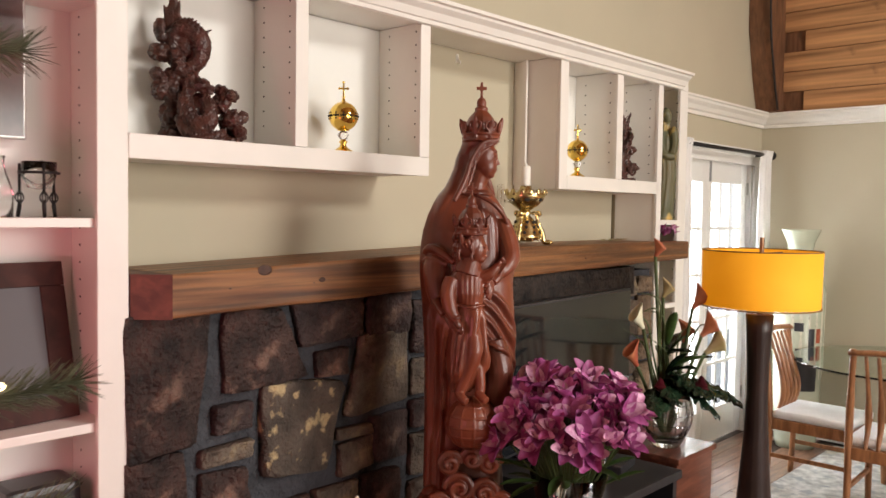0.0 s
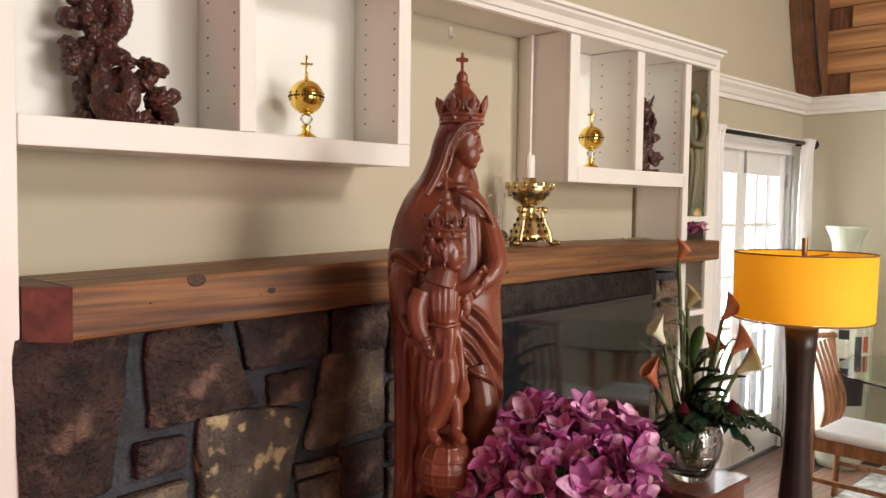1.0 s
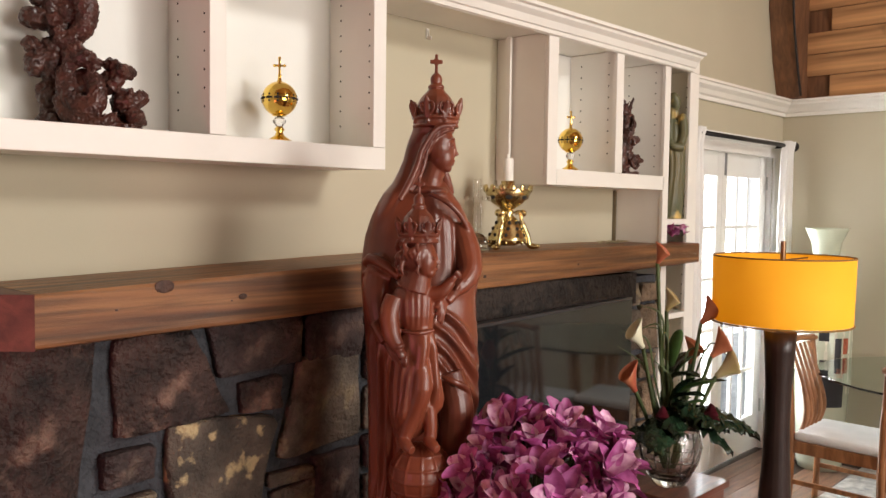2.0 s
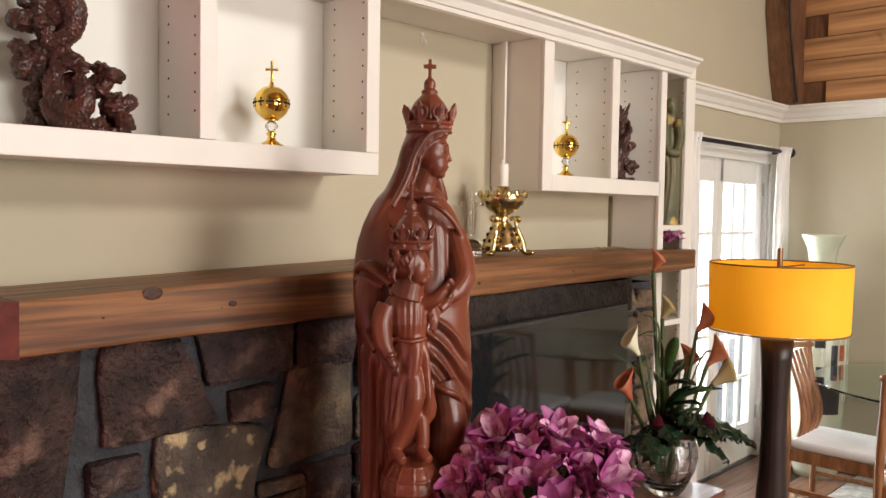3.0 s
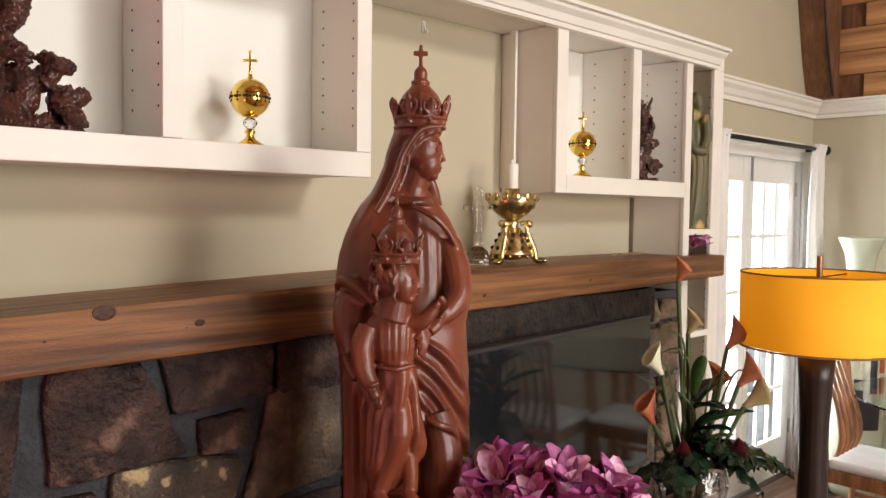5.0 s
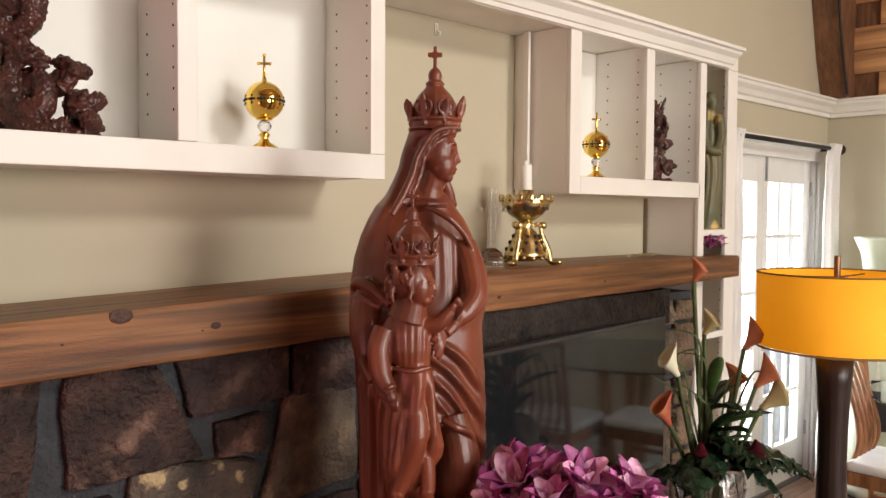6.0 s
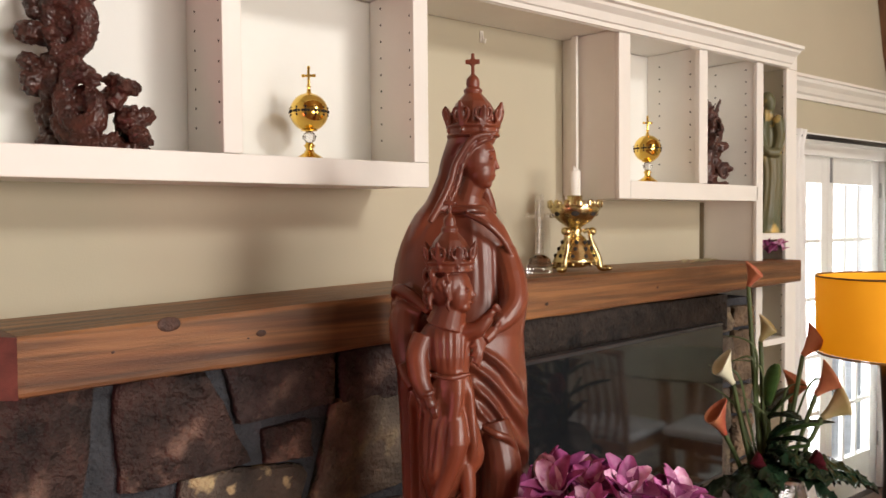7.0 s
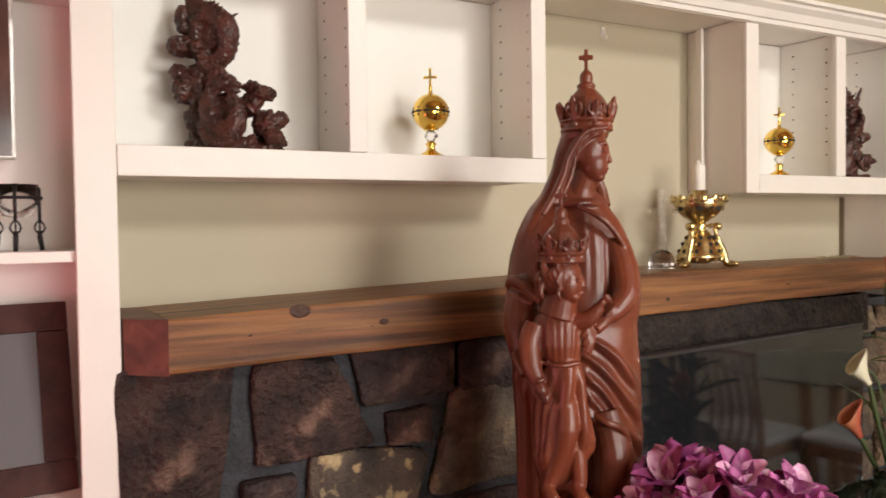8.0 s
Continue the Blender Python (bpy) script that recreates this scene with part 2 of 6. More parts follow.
# cedar boards over the crown on the east wall
gable = struct(part("gable_backing", boxes((EX - 0.012, EX - 0.003, SY, 0, 2.41, TOP)), BEAM), "horizontal cedar boarding above the crown moulding", "wall")
board = bpy.data.meshes.new("cedar_board")
bm = boxes((-0.02, 0.0, -2.2, 2.2, 0, 0.142), bevel=0.004)
bm.to_mesh(board), bm.free()
board.materials.append(CEDAR)
for k in range(15):
    for side, y in ((0, -2.2), (1, -6.61)):
        ob = new("board", board)
        ob.parent = gable
        ob.location = (EX - 0.013, y - 0.16 + 0.15 * (k % 3) - 0.15, 2.415 + 0.146 * k)

# ---------------------------------------------------------------- built-in shelving
FY = -0.28


def panel(name, x0, x1, y0, y1, z0, z1, parent, m=WHITE, label="", bevel=0.003):
    return part(name, boxes((x0, x1, y0, y1, z0, z1), bevel=bevel), m, parent, label)


def pin_holes(parent, x, side, z0, z1, step=0.051):
    bm = bmesh.new()
    z = z0
    while z < z1:
        for y in (-0.075, -0.225):
            bmesh.ops.create_cone(bm, cap_ends=True, segments=8, radius1=0.0035, radius2=0.0035, depth=0.001, matrix=Matrix.Translation((x + side * 0.0006, y, z)) @ Matrix.Rotation(math.pi / 2, 4, "Y"))
        z += step
    return tagged(part("pin_holes", bm, HOLE, parent, "rows of small dark shelf-pin holes"), kind="stuff")


ZL, ZT, ZR = 1.767, 2.345, 1.745
# upper left unit: two open bays
u = thing("wall_cabinet", (0, 0, 0), "cream-white open wall cabinet of two bays above the mantel", "shelf unit", "built-in shelf units")
panel("back_panel", -0.004, 1.20, -0.012, -0.002, ZL + 0.02, 2.36, u, BACK)
panel("bottom_board", 0.0, 1.20, FY + 0.02, -0.013, ZL + 0.004, 1.836, u)
panel("rail", 0.0, 1.21, FY, FY + 0.02, ZL, 1.839, u)
panel("divider", 0.588, 0.608, FY + 0.02, -0.013, 1.837, 2.36, u)
panel("stile", 0.572, 0.624, FY, FY + 0.019, 1.840, ZT, u)
panel("side_panel", 1.185, 1.205, FY + 0.02, -0.013, 1.837, 2.36, u)
panel("stile", 1.157, 1.21, FY, FY + 0.019, 1.840, ZT, u)
pin_holes(u, 0.5875, -1, 1.92, 2.33)
pin_holes(u, 1.1845, -1, 1.92, 2.33)

# tall left unit
u = thing("tall_bookcase", (-0.5, 0, 0), "tall cream-white bookcase with adjustable shelves", "shelf unit", "built-in shelf units")
X = 0.5
panel("back_panel", -0.75 + X, -0.03 + X, -0.012, -0.002, 0, 2.36, u, BACK)
panel("side_panel", -0.05 + X, -0.03 + X, FY + 0.02, -0.013, 0, 2.36, u)
panel("side_panel", -0.77 + X, -0.75 + X, FY + 0.02, -0.002, 0, 2.36, u)
panel("stile", -0.09 + X, 0.0 + X - 0.001, FY, FY + 0.019, 0, ZT, u)
panel("stile", -0.80 + X, -0.72 + X, FY, FY + 0.019, 0, ZT, u)
panel("base_board", -0.74 + X, -0.06 + X, FY + 0.021, -0.013, 0.0, 0.09, u)
for z in (0.50, 1.002, 1.572, 2.2):
    panel("shelf", -0.749 + X, -0.051 + X, FY + 0.022, -0.014, z, z + 0.026, u)
h = pin_holes(u, -0.0505 + X, -1, 0.65, 2.3)

# upper right unit and slim tower
u = thing("wall_cabinet", (2.085, 0, 0), "cream-white open wall cabinet beside the french doors", "shelf unit", "built-in shelf units")
X = -2.07
panel("back_panel", 2.072 + X, 3.02 + X, -0.012, -0.002, ZR + 0.02, 2.36, u, BACK)
panel("side_panel", 2.07 + X, 2.09 + X, FY + 0.02, -0.013, ZR, 2.36, u)
panel("stile", 2.07 + X, 2.135 + X, FY, FY + 0.019, ZR, ZT, u)
panel("bottom_board", 2.091 + X, 3.02 + X, FY + 0.02, -0.013, ZR + 0.004, 1.810, u)
panel("rail", 2.136 + X, 3.015 + X, FY, FY + 0.02, ZR, 1.812, u)
panel("divider", 2.59 + X, 2.61 + X, FY + 0.02, -0.013, 1.811, 2.36, u)
panel("stile", 2.572 + X, 2.63 + X, FY, FY + 0.019, 1.813, ZT, u)
pin_holes(u, 2.5895 + X, -1, 1.9, 2.33)
u = thing("slim_bookcase", (3.02, 0, 0), "slim cream-white tower shelf reaching to the floor", "shelf unit", "built-in shelf units")
X = -3.02
panel("back_panel", 3.04 + X, 3.335 + X, -0.012, -0.002, 0, 2.36, u, WALL)
panel("side_panel", 3.021 + X, 3.04 + X, FY + 0.02, -0.002, 0, 2.36, u)
panel("side_panel", 3.335 + X, 3.355 + X, FY + 0.02, -0.002, 0, 2.36, u)
panel("stile", 3.018 + X, 3.07 + X, FY, FY + 0.019, 0, ZT, u)
panel("stile", 3.268 + X, 3.36 + X, FY, FY + 0.019, 0, ZT, u)
for z in (0.55, 1.10, 1.575):
    panel("shelf", 3.041 + X, 3.334 + X, FY + 0.001, -0.014, z, z + 0.028, u)
pin_holes(u, 3.3345 + X, -1, 0.7, 2.3)
pin_holes(u, 3.0205 + X, -1, 1.86, 2.33)

# header and crown over the whole run
u = thing("cornice", (0, 0, 2.34), "white header board with stepped crown moulding above the shelves", "cornice")
panel("header", -0.81, 3.36, FY, FY + 0.019, 0.006, 0.075, u)
panel("top_board", -0.81, 3.36, FY + 0.02, -0.002, 0.022, 0.055, u)
HC = [(0, 0), (0.012, 0.0), (0.016, 0.014), (0.024, 0.017), (0.036, 0.042), (0.058, 0.058), (0.062, 0.068), (0.078, 0.071), (0.078, 0.085), (0, 0.085)]
bm = moulding(bmesh.new(), (-0.85, FY - 0.001, 0.008), (3.275, FY - 0.001, 0.008), (0, -1, 0), HC)
part("crown", bm, WHITE, u)
struct(part("corner_trim", boxes((2.056, 2.069, -0.10, -0.075, 1.77, 2.36), bevel=0.003), WHITE), "white vertical trim strip on the wall", "trim")
struct(part("reveal_strip", boxes((3.011, 3.0175, -0.02, -0.001, 1.486, 1.743)), mat("dark_reveal", (0.2, 0.16, 0.1), 0.7)), "narrow dark strip beside the tower shelf", "trim")

# picture hook on the bare wall
bm = bmesh.new()
tube(bm, curve_pts([(0, -0.006, 0.025), (0, -0.012, 0.0), (0, -0.02, -0.012), (0, -0.022, 0.0)]), 0.004, 6)
box(bm, -0.008, 0.008, -0.006, -0.001, -0.01, 0.032, bevel=0.002)
hook = tagged(part("wall_hook", bm, WHITE), "small white picture hook on the beige wall", "hook")
hook.location = (1.668, 0, 2.31)

# ---------------------------------------------------------------- mantel beam
rng = random.Random(4)
bm = bmesh.new()
rings = []
for i in range(61):
    x = 0.088 + (3.25 - 0.088) * i / 60
    w = noise.noise(Vector((x * 2.2, 3.1, 0))) * 0.010 + noise.noise(Vector((x * 9, 7.1, 0))) * 0.002
    ww = noise.noise(Vector((x * 3.0, 9.7, 0))) * 0.005
    z0 = float(np.interp(x, [0.085, 1.05, 1.55, 3.2], [1.312, 1.334, 1.352, 1.385])) + w * 0.6
    z1, y0 = float(np.interp(x, [0.085, 1.05, 1.55, 3.2], [1.441, 1.470, 1.484, 1.484])) + ww * 0.3, -0.362 + ww
    rings.append([(x, -0.003, z0), (x, y0 + 0.012, z0), (x, y0 + 0.003, z0 + 0.004), (x, y0, z0 + 0.012), (x, y0 + 0.001, (z0 + z1) / 2), (x, y0, z1 - 0.008), (x, y0 + 0.006, z1), (x, -0.003, z1)])
loft(bm, rings, cap=False)
beam = tagged(part("mantel_beam", bm, MANTEL), "thick rough-sawn cedar mantel beam with knots", "mantel")
bm = bmesh.new()
loft(bm, [[(0.004, -0.004, z), (0.004, -0.28, z), (0.0885, -0.362, z), (0.0885, -0.004, z)] for z in (1.311, 1.440)])
part("end_face", bm, MANTEL_END, beam, "reddish sawn end of the beam, cut at a slant")
part("end_face", boxes((3.2495, 3.252, -0.355, -0.004, 1.39, 1.482)), MANTEL_END, beam)
KNOT = mat("dark_wood_knot", (0.06, 0.025, 0.015), 0.6, vary=0.5, scale=40, bump=0.4)
for x, z, r in ((0.398, 1.44, 0.024), (0.624, 1.399, 0.012), (0.275, 1.39, 0.004), (0.59, 1.39, 0.003), (1.62, 1.40, 0.008), (2.2, 1.42, 0.006)):
    bm = bmesh.new()
    ball(bm, (x, -0.362, z), (r * 1.15, 0.0018, r * 0.7), 12)
    part("knot", bm, KNOT, beam, smooth=True)

# ---------------------------------------------------------------- stone fireplace wall
stone_wall = struct(part("stone_fireplace", boxes((0.006, 2.998, -0.262, -0.004, 0, 1.33)), MORTAR), "fireplace wall of rough brown field stones in grey mortar", "fireplace")


def stone(cx, cz, w, h, seed, m, deep=0.036, cut=None, lean=0.0):
    """A split block: straight, chipped edges and an uneven, broken face. cut: a corner drawn in, with its two shares; lean: rise to one side."""
    r = random.Random(seed)
    bm = bmesh.new()
    corner = [(sx * (0.5 + r.uniform(-0.03, 0.02)), sz * (0.5 + r.uniform(-0.04, 0.03))) for sx, sz in ((-1, -1), (1, -1), (1, 1), (-1, 1))]
    if cut:
        corner[cut[0]] = (corner[cut[0]][0] * cut[1], corner[cut[0]][1] * cut[2])
    edge = []
    q_n = 9
    for k in range(4):
        a, b = corner[k], corner[(k + 1) % 4]
        for q in range(q_n):
            v = q / q_n
            wob = 0.030 * noise.noise(Vector((seed * 3.1 + k, v * 3.2, 0.5))) + 0.012 * noise.noise(Vector((seed * 1.3 + k, v * 9.0, 4.5)))
            x, z = a[0] + (b[0] - a[0]) * v, a[1] + (b[1] - a[1]) * v
            if q == 0:
                x, z = x * 0.975, z * 0.975
            x, z = x * (1 + wob * 2), z * (1 + wob * 2)
            edge.append((x * w, (z + lean * x) * h))
    rings = []
    tilt_x, tilt_z = r.uniform(-0.35, 0.35), r.uniform(-0.35, 0.35)
    for s, d in ((1.0, 0.0), (1.0, 0.5), (0.985, 0.78), (0.95, 0.93), (0.88, 1.0), (0.78, 1.02), (0.66, 1.03), (0.54, 1.04), (0.42, 1.04), (0.30, 1.05), (0.18, 1.05), (0.07, 1.05)):
        ring = []
        for x, z in edge:
            x, z = x * s, z * s
            chip = noise.noise(Vector((x * 6 + seed, z * 6, seed * 1.7))) * 0.55 + abs(noise.noise(Vector((x * 13, z * 13 + seed, 3)))) * 0.6 - 0.2 + noise.noise(Vector((x * 38, z * 38 + seed, 9))) * 0.14
            chip += tilt_x * x / w + tilt_z * z / h
            ring.append((x, -deep * d * (1 + chip * min(1.0, d * d)), z))
        rings.append(ring)
    loft(bm, rings)
    ob = part("stone", bm, m, stone_wall, smooth=True)
    ob.location = (cx, -0.262, cz)
    return ob


# upper course, then the lower ones: place, size, material, lean
for k, (cx, cz, w, h, m, lean, cut) in enumerate((
        (0.122, 1.105, 0.262, 0.40, 0, 0.0, (1, 0.62, 0.95)), (0.475, 1.182, 0.325, 0.245, 0, 0.0, (2, 0.2, 1.0)), (0.715, 1.245, 0.31, 0.145, 2, 0.1, (0, 0.75, 1.0)),
        (0.735, 1.092, 0.13, 0.10, 0, 0.12, (0, 1.0, 0.7)), (0.995, 1.245, 0.205, 0.15, 2, 0.1, None), (0.95, 1.04, 0.30, 0.27, 1, 0.03, (3, 0.5, 1.0)))):
    stone(cx, cz, w * 1.06, h * 1.06, k + 1, STONES[m], cut=cut, lean=lean)
for k, (cx, cz, w, h, m, lean, cut) in enumerate((
        (0.338, 0.972, 0.14, 0.09, 2, 0.05, None), (0.612, 0.89, 0.335, 0.30, 3, -0.08, (1, 0.6, 1.0)), (0.845, 0.834, 0.16, 0.042, 1, 0.0, (2, 0.8, 0.8)), (1.015, 0.785, 0.17, 0.165, 2, 0.0, None),
        (0.315, 0.862, 0.175, 0.052, 1, 0.15, None), (0.085, 0.775, 0.20, 0.225, 0, 0.0, (2, 0.75, 1.0)), (0.305, 0.745, 0.16, 0.125, 0, -0.05, None), (0.855, 0.745, 0.16, 0.115, 1, 0.1, (1, 0.8, 0.9)))):
    stone(cx, cz, w * 1.06, h * 1.06, k + 31, STONES[m], cut=cut, lean=lean)
rs = random.Random(11)
x = 1.115
col = 0
while x < 2.95:
    w = rs.uniform(0.16, 0.26)
    w = min(w, 2.985 - x)
    z = 1.31 - rs.uniform(0, 0.02)
    if x < 1.14:
        z = 1.3
    while z > 0.25:
        h = rs.uniform(0.1, 0.24)
        stone(x + w / 2, z - h / 2, w - 0.02, h - 0.018, 100 + col, STONES[rs.choice((0, 1, 1, 2)) if x < 2.6 else 4])
        col += 1
        z -= h
    x += w
for r in range(4):
    for c in range(5):
        stone(0.11 + 0.215 * c + 0.05 * (r % 2), 0.585 - 0.17 * r, 0.2, 0.15, 300 + 10 * r + c, STONES[rs.choice((0, 2, 1))])
# near-black mottled band between the beam and the television
struct(part("lintel_band", boxes((1.25, 2.72, -0.325, -0.265, 1.215, 1.36), bevel=0.004), mat("dark_lintel_stone", (0.018, 0.014, 0.013), 0.9, vary=0.6, scale=14, bump=1.0, relief=0.03, fine=50, second=(0.05, 0.035, 0.028))), "dark mottled stone lintel under the mantel beam", "trim")
# ---------------------------------------------------------------- french doors
GLASS_ROWS, GLASS_COLS = 5, 3


def door_leaf(x0, x1, g0, g1, label):
    d = thing("french_door", (x0, 0.05, 0.01), label, "door", "french door leaves")
    gz0, gz1, top = 0.24, 1.855, 2.005
    L = lambda a: a - x0
    part("stile", boxes((L(x0), L(g0), -0.022, 0.022, 0, top), bevel=0.003), DOORW, d)
    part("stile", boxes((L(g1), L(x1), -0.022, 0.022, 0, top), bevel=0.003), DOORW, d)
    part("bottom_rail", boxes((L(g0), L(g1), -0.021, 0.021, 0, gz0), bevel=0.003), DOORW, d)
    part("top_rail", boxes((L(g0), L(g1), -0.021, 0.021, gz1, top), bevel=0.003), DOORW, d)
    cw, rh = (g1 - g0) / GLASS_COLS, (gz1 - gz0) / GLASS_ROWS
    for i in range(1, GLASS_COLS):
        part("glazing_bar", boxes((L(g0) + cw * i - 0.011, L(g0) + cw * i + 0.011, -0.014, 0.014, gz0, gz1), bevel=0.003), DOORW, d)
    for j in range(1, GLASS_ROWS):
        part("glazing_bar", boxes((L(g0), L(g1), -0.0135, 0.0135, gz0 + rh * j - 0.011, gz0 + rh * j + 0.011), bevel=0.003), DOORW, d)
    for i in range(GLASS_COLS):
        for j in range(GLASS_ROWS):
            p = part("pane", boxes((L(g0) + cw * i + 0.01, L(g0) + cw * (i + 1) - 0.01, -0.002, 0.002, gz0 + rh * j + 0.01, gz0 + rh * (j + 1) - 0.01)), PANE, d)
            p.visible_shadow = False
    return d


d = door_leaf(3.645, 4.303, 3.745, 4.235, "white glazed french door leaf, closed, with fifteen panes")
d = door_leaf(4.307, 4.965, 4.375, 4.865, "white glazed french door leaf with a chrome lever handle, closed")
bm = bmesh.new()
box(bm, 0.022, 0.05, -0.03, -0.022, 0.86, 1.02, bevel=0.003)
tube(bm, curve_pts([(0.036, -0.03, 0.97), (0.036, -0.06, 0.97), (0.06, -0.068, 0.972), (0.13, -0.066, 0.965)]), 0.008)
part("lever_handle", bm, mat("brushed_chrome", (0.6, 0.6, 0.6), 0.25, 1.0), d, "chrome lever handle", smooth=True)
for z in (0.25, 1.0, 1.78):
    part("hinge", boxes((0.652, 0.664, -0.034, -0.021, z, z + 0.09)), mat("steel_hinge", (0.5, 0.5, 0.48), 0.35, 1.0), d)
part("roller_catch", boxes((0.02, 0.032, -0.034, -0.022, 1.86, 2.0)), mat("grey_latch_rod", (0.35, 0.35, 0.36), 0.4, 0.7), d, "grey flush bolt rod")
bm = boxes((DX0 - 0.0, DX0 + 0.022, 0.0, 0.13, 0, DZ), (DX1 - 0.022, DX1, 0.0, 0.13, 0, DZ), (DX0, DX1, 0.0, 0.13, DZ - 0.012, DZ))
struct(part("door_jamb", bm, DOORW), "white painted door frame", "door frame")
bm = boxes((DX0 - 0.09, DX0 - 0.002, -0.02, -0.001, 0, DZ), (DX1 + 0.002, DX1 + 0.075, -0.02, -0.001, 0, DZ), bevel=0.004)
moulding(bm, (DX0 - 0.09, -0.001, DZ - 0.02), (DX1 + 0.08, -0.001, DZ - 0.02), (0, -1, 0), [(0, 0), (0.02, 0), (0.022, 0.06), (0.03, 0.07), (0.036, 0.09), (0.05, 0.1), (0.05, 0.112), (0, 0.112)])
struct(part("door_casing", bm, DOORW), "white stepped casing round the french doors", "trim")
struct(part("baseboard", boxes((DX1 + 0.08, EX, -0.018, -0.001, 0, 0.12), (EX - 0.018, EX - 0.001, SY, -0.019, 0, 0.12), bevel=0.003), DOORW), "white baseboard along the wall", "trim")

# bright daylight beyond the glass
glow = bpy.data.materials.new("bright_overcast_outside")
glow.use_nodes = True
glow.node_tree.nodes["Principled BSDF"].inputs["Emission Color"].default_value = (0.93, 0.97, 1.0, 1)
glow.node_tree.nodes["Principled BSDF"].inputs["Emission Strength"].default_value = 0.8
struct(part("backdrop", boxes((2.0, 12.0, 2.6, 2.62, -0.2, 5)), glow), "bright white daylight outside the doors", "backdrop")
struct(part("terrace_ground", boxes((2.0, 12.0, 0.15, 2.6, -0.25, -0.05)), mat("pale_terrace_concrete", (0.6, 0.6, 0.58), 0.9)), "pale terrace outside the doors", "ground")

# curtain rod and curtains
rod = thing("curtain_rod", (3.5, -0.12, 2.085), "black iron curtain rod with ball finials", "curtain rod")
bm = bmesh.new()
tube(bm, [(0, 0, 0), (1.52, 0, 0)], 0.013, 12)
part("rod", bm, IRON, rod, smooth=True)
for x, r in ((1.545, 0.034), (-0.02, 0.034)):
    bm = bmesh.new()
    ball(bm, (x, 0, 0), r, 18)
    part("finial", bm, IRON, rod, smooth=True)
for x in (0.1, 1.47):
    part("bracket", boxes((x - 0.008, x + 0.008, 0, 0.119, -0.012, 0.004)), IRON, rod)


def curtain(x0, x1, label, seed, amp=0.03, flare=0.0):
    bm = bmesh.new()
    n, rows = 60, 26
    grid = []
    for j in range(rows + 1):
        v = j / rows
        z = 2.115 - 2.09 * v
        row = []
        for i in range(n + 1):
            uu = i / n
            ph = uu * 2 * math.pi * 4.5 + seed
            a = amp * (0.6 + 0.5 * v) * (0.75 + 0.25 * math.sin(uu * 7 + seed))
            x = x0 + (x1 - x0) * uu + flare * v * (uu - 0.2) + 0.012 * math.sin(v * 9 + uu * 5 + seed) * v
            y = -0.12 + a * math.sin(ph) + 0.01 * noise.noise(Vector((uu * 5, v * 6, seed))) - 0.017 * (v < 0.03)
            row.append(bm.verts.new((x, y, z)))
        grid.append(row)
    for a, b in zip(grid, grid[1:]):
        for i in range(n):
            bm.faces.new((a[i], a[i + 1], b[i + 1], b[i]))
    ob = part("curtain", bm, CURTAIN, smooth=True)
    m = ob.modifiers.new("cloth", "SOLIDIFY")
    m.thickness = 0.003
    return tagged(ob, label, "curtain", "door curtains")


curtain(4.86, 5.02, "white cotton curtain gathered at the rod's end", 0.4, flare=0.08)
curtain(3.46, 3.72, "white cotton curtain hanging beside the tower shelf", 2.2, amp=0.035, flare=0.06)

# ---------------------------------------------------------------- television and its console
TVM = mat("glossy_black_screen", (0.012, 0.013, 0.015), 0.06, vary=0.1, bump=0.0, spec=0.7)
tv = thing("television", (2.655, -0.335, 0.0), "large black flat television, switched off, reflecting the room", "television", turn=6.0)
part("bezel", boxes((-1.30, 0.02, 0.0, 0.04, 0.625, 1.25), bevel=0.006), mat("dark_grey_bezel", (0.05, 0.05, 0.055), 0.3, 0.4), tv, "thin dark grey bezel")
part("screen", boxes((-1.29, 0.01, -0.0035, -0.0005, 0.64, 1.238)), TVM, tv, "glossy black screen")
part("stand", boxes((-1.05, -0.72, -0.12, 0.10, 0.601, 0.628), bevel=0.006), IRON, tv)

console = thing("tv_console", (1.69, -0.66, 0), "black low television console with open compartments", "console")
BLK = mat("black_laminate", (0.022, 0.022, 0.025), 0.35, vary=0.15, scale=12, bump=0.03)
part("top", boxes((-0.30, 0.29, -0.33, 0.34, 0.565, 0.60), bevel=0.004), BLK, console)
for x in (-0.29, 0.25):
    part("side_panel", boxes((x, x + 0.03, -0.31, 0.33, 0.0, 0.564)), BLK, console)
for z in (0.03, 0.30):
    part("shelf", boxes((-0.26, 0.25, -0.30, 0.32, z, z + 0.022)), BLK, console)
part("back_panel", boxes((-0.26, 0.25, 0.321, 0.33, 0.0, 0.563)), BLK, console)
# ---------------------------------------------------------------- carved wooden figure on a low table
DARKW = wood("dark_walnut", (0.09, 0.04, 0.02), (0.15, 0.07, 0.035), 6, 0.4, (1, 8, 8), 0.08)
t = thing("low_table", (1.03, -0.85, 0), "low dark wooden table under the carved figure", "table")
part("tabletop", boxes((-0.29, 0.29, -0.36, 0.33, 0.505, 0.54), bevel=0.005), DARKW, t)
for x in (-0.25, 0.21):
    for y in (-0.32, 0.25):
        part("leg", boxes((x, x + 0.04, y, y + 0.04, 0, 0.504), bevel=0.003), DARKW, t)

MAHOG = mat("polished_mahogany", (0.115, 0.024, 0.015), 0.37, vary=0.45, scale=7, fine=90, bump=0.07, stretch=(1, 1, 0.22), coat=0.24, second=(0.27, 0.066, 0.030))
MAHOG.node_tree.nodes["Principled BSDF"].inputs["Coat Roughness"].default_value = 0.28


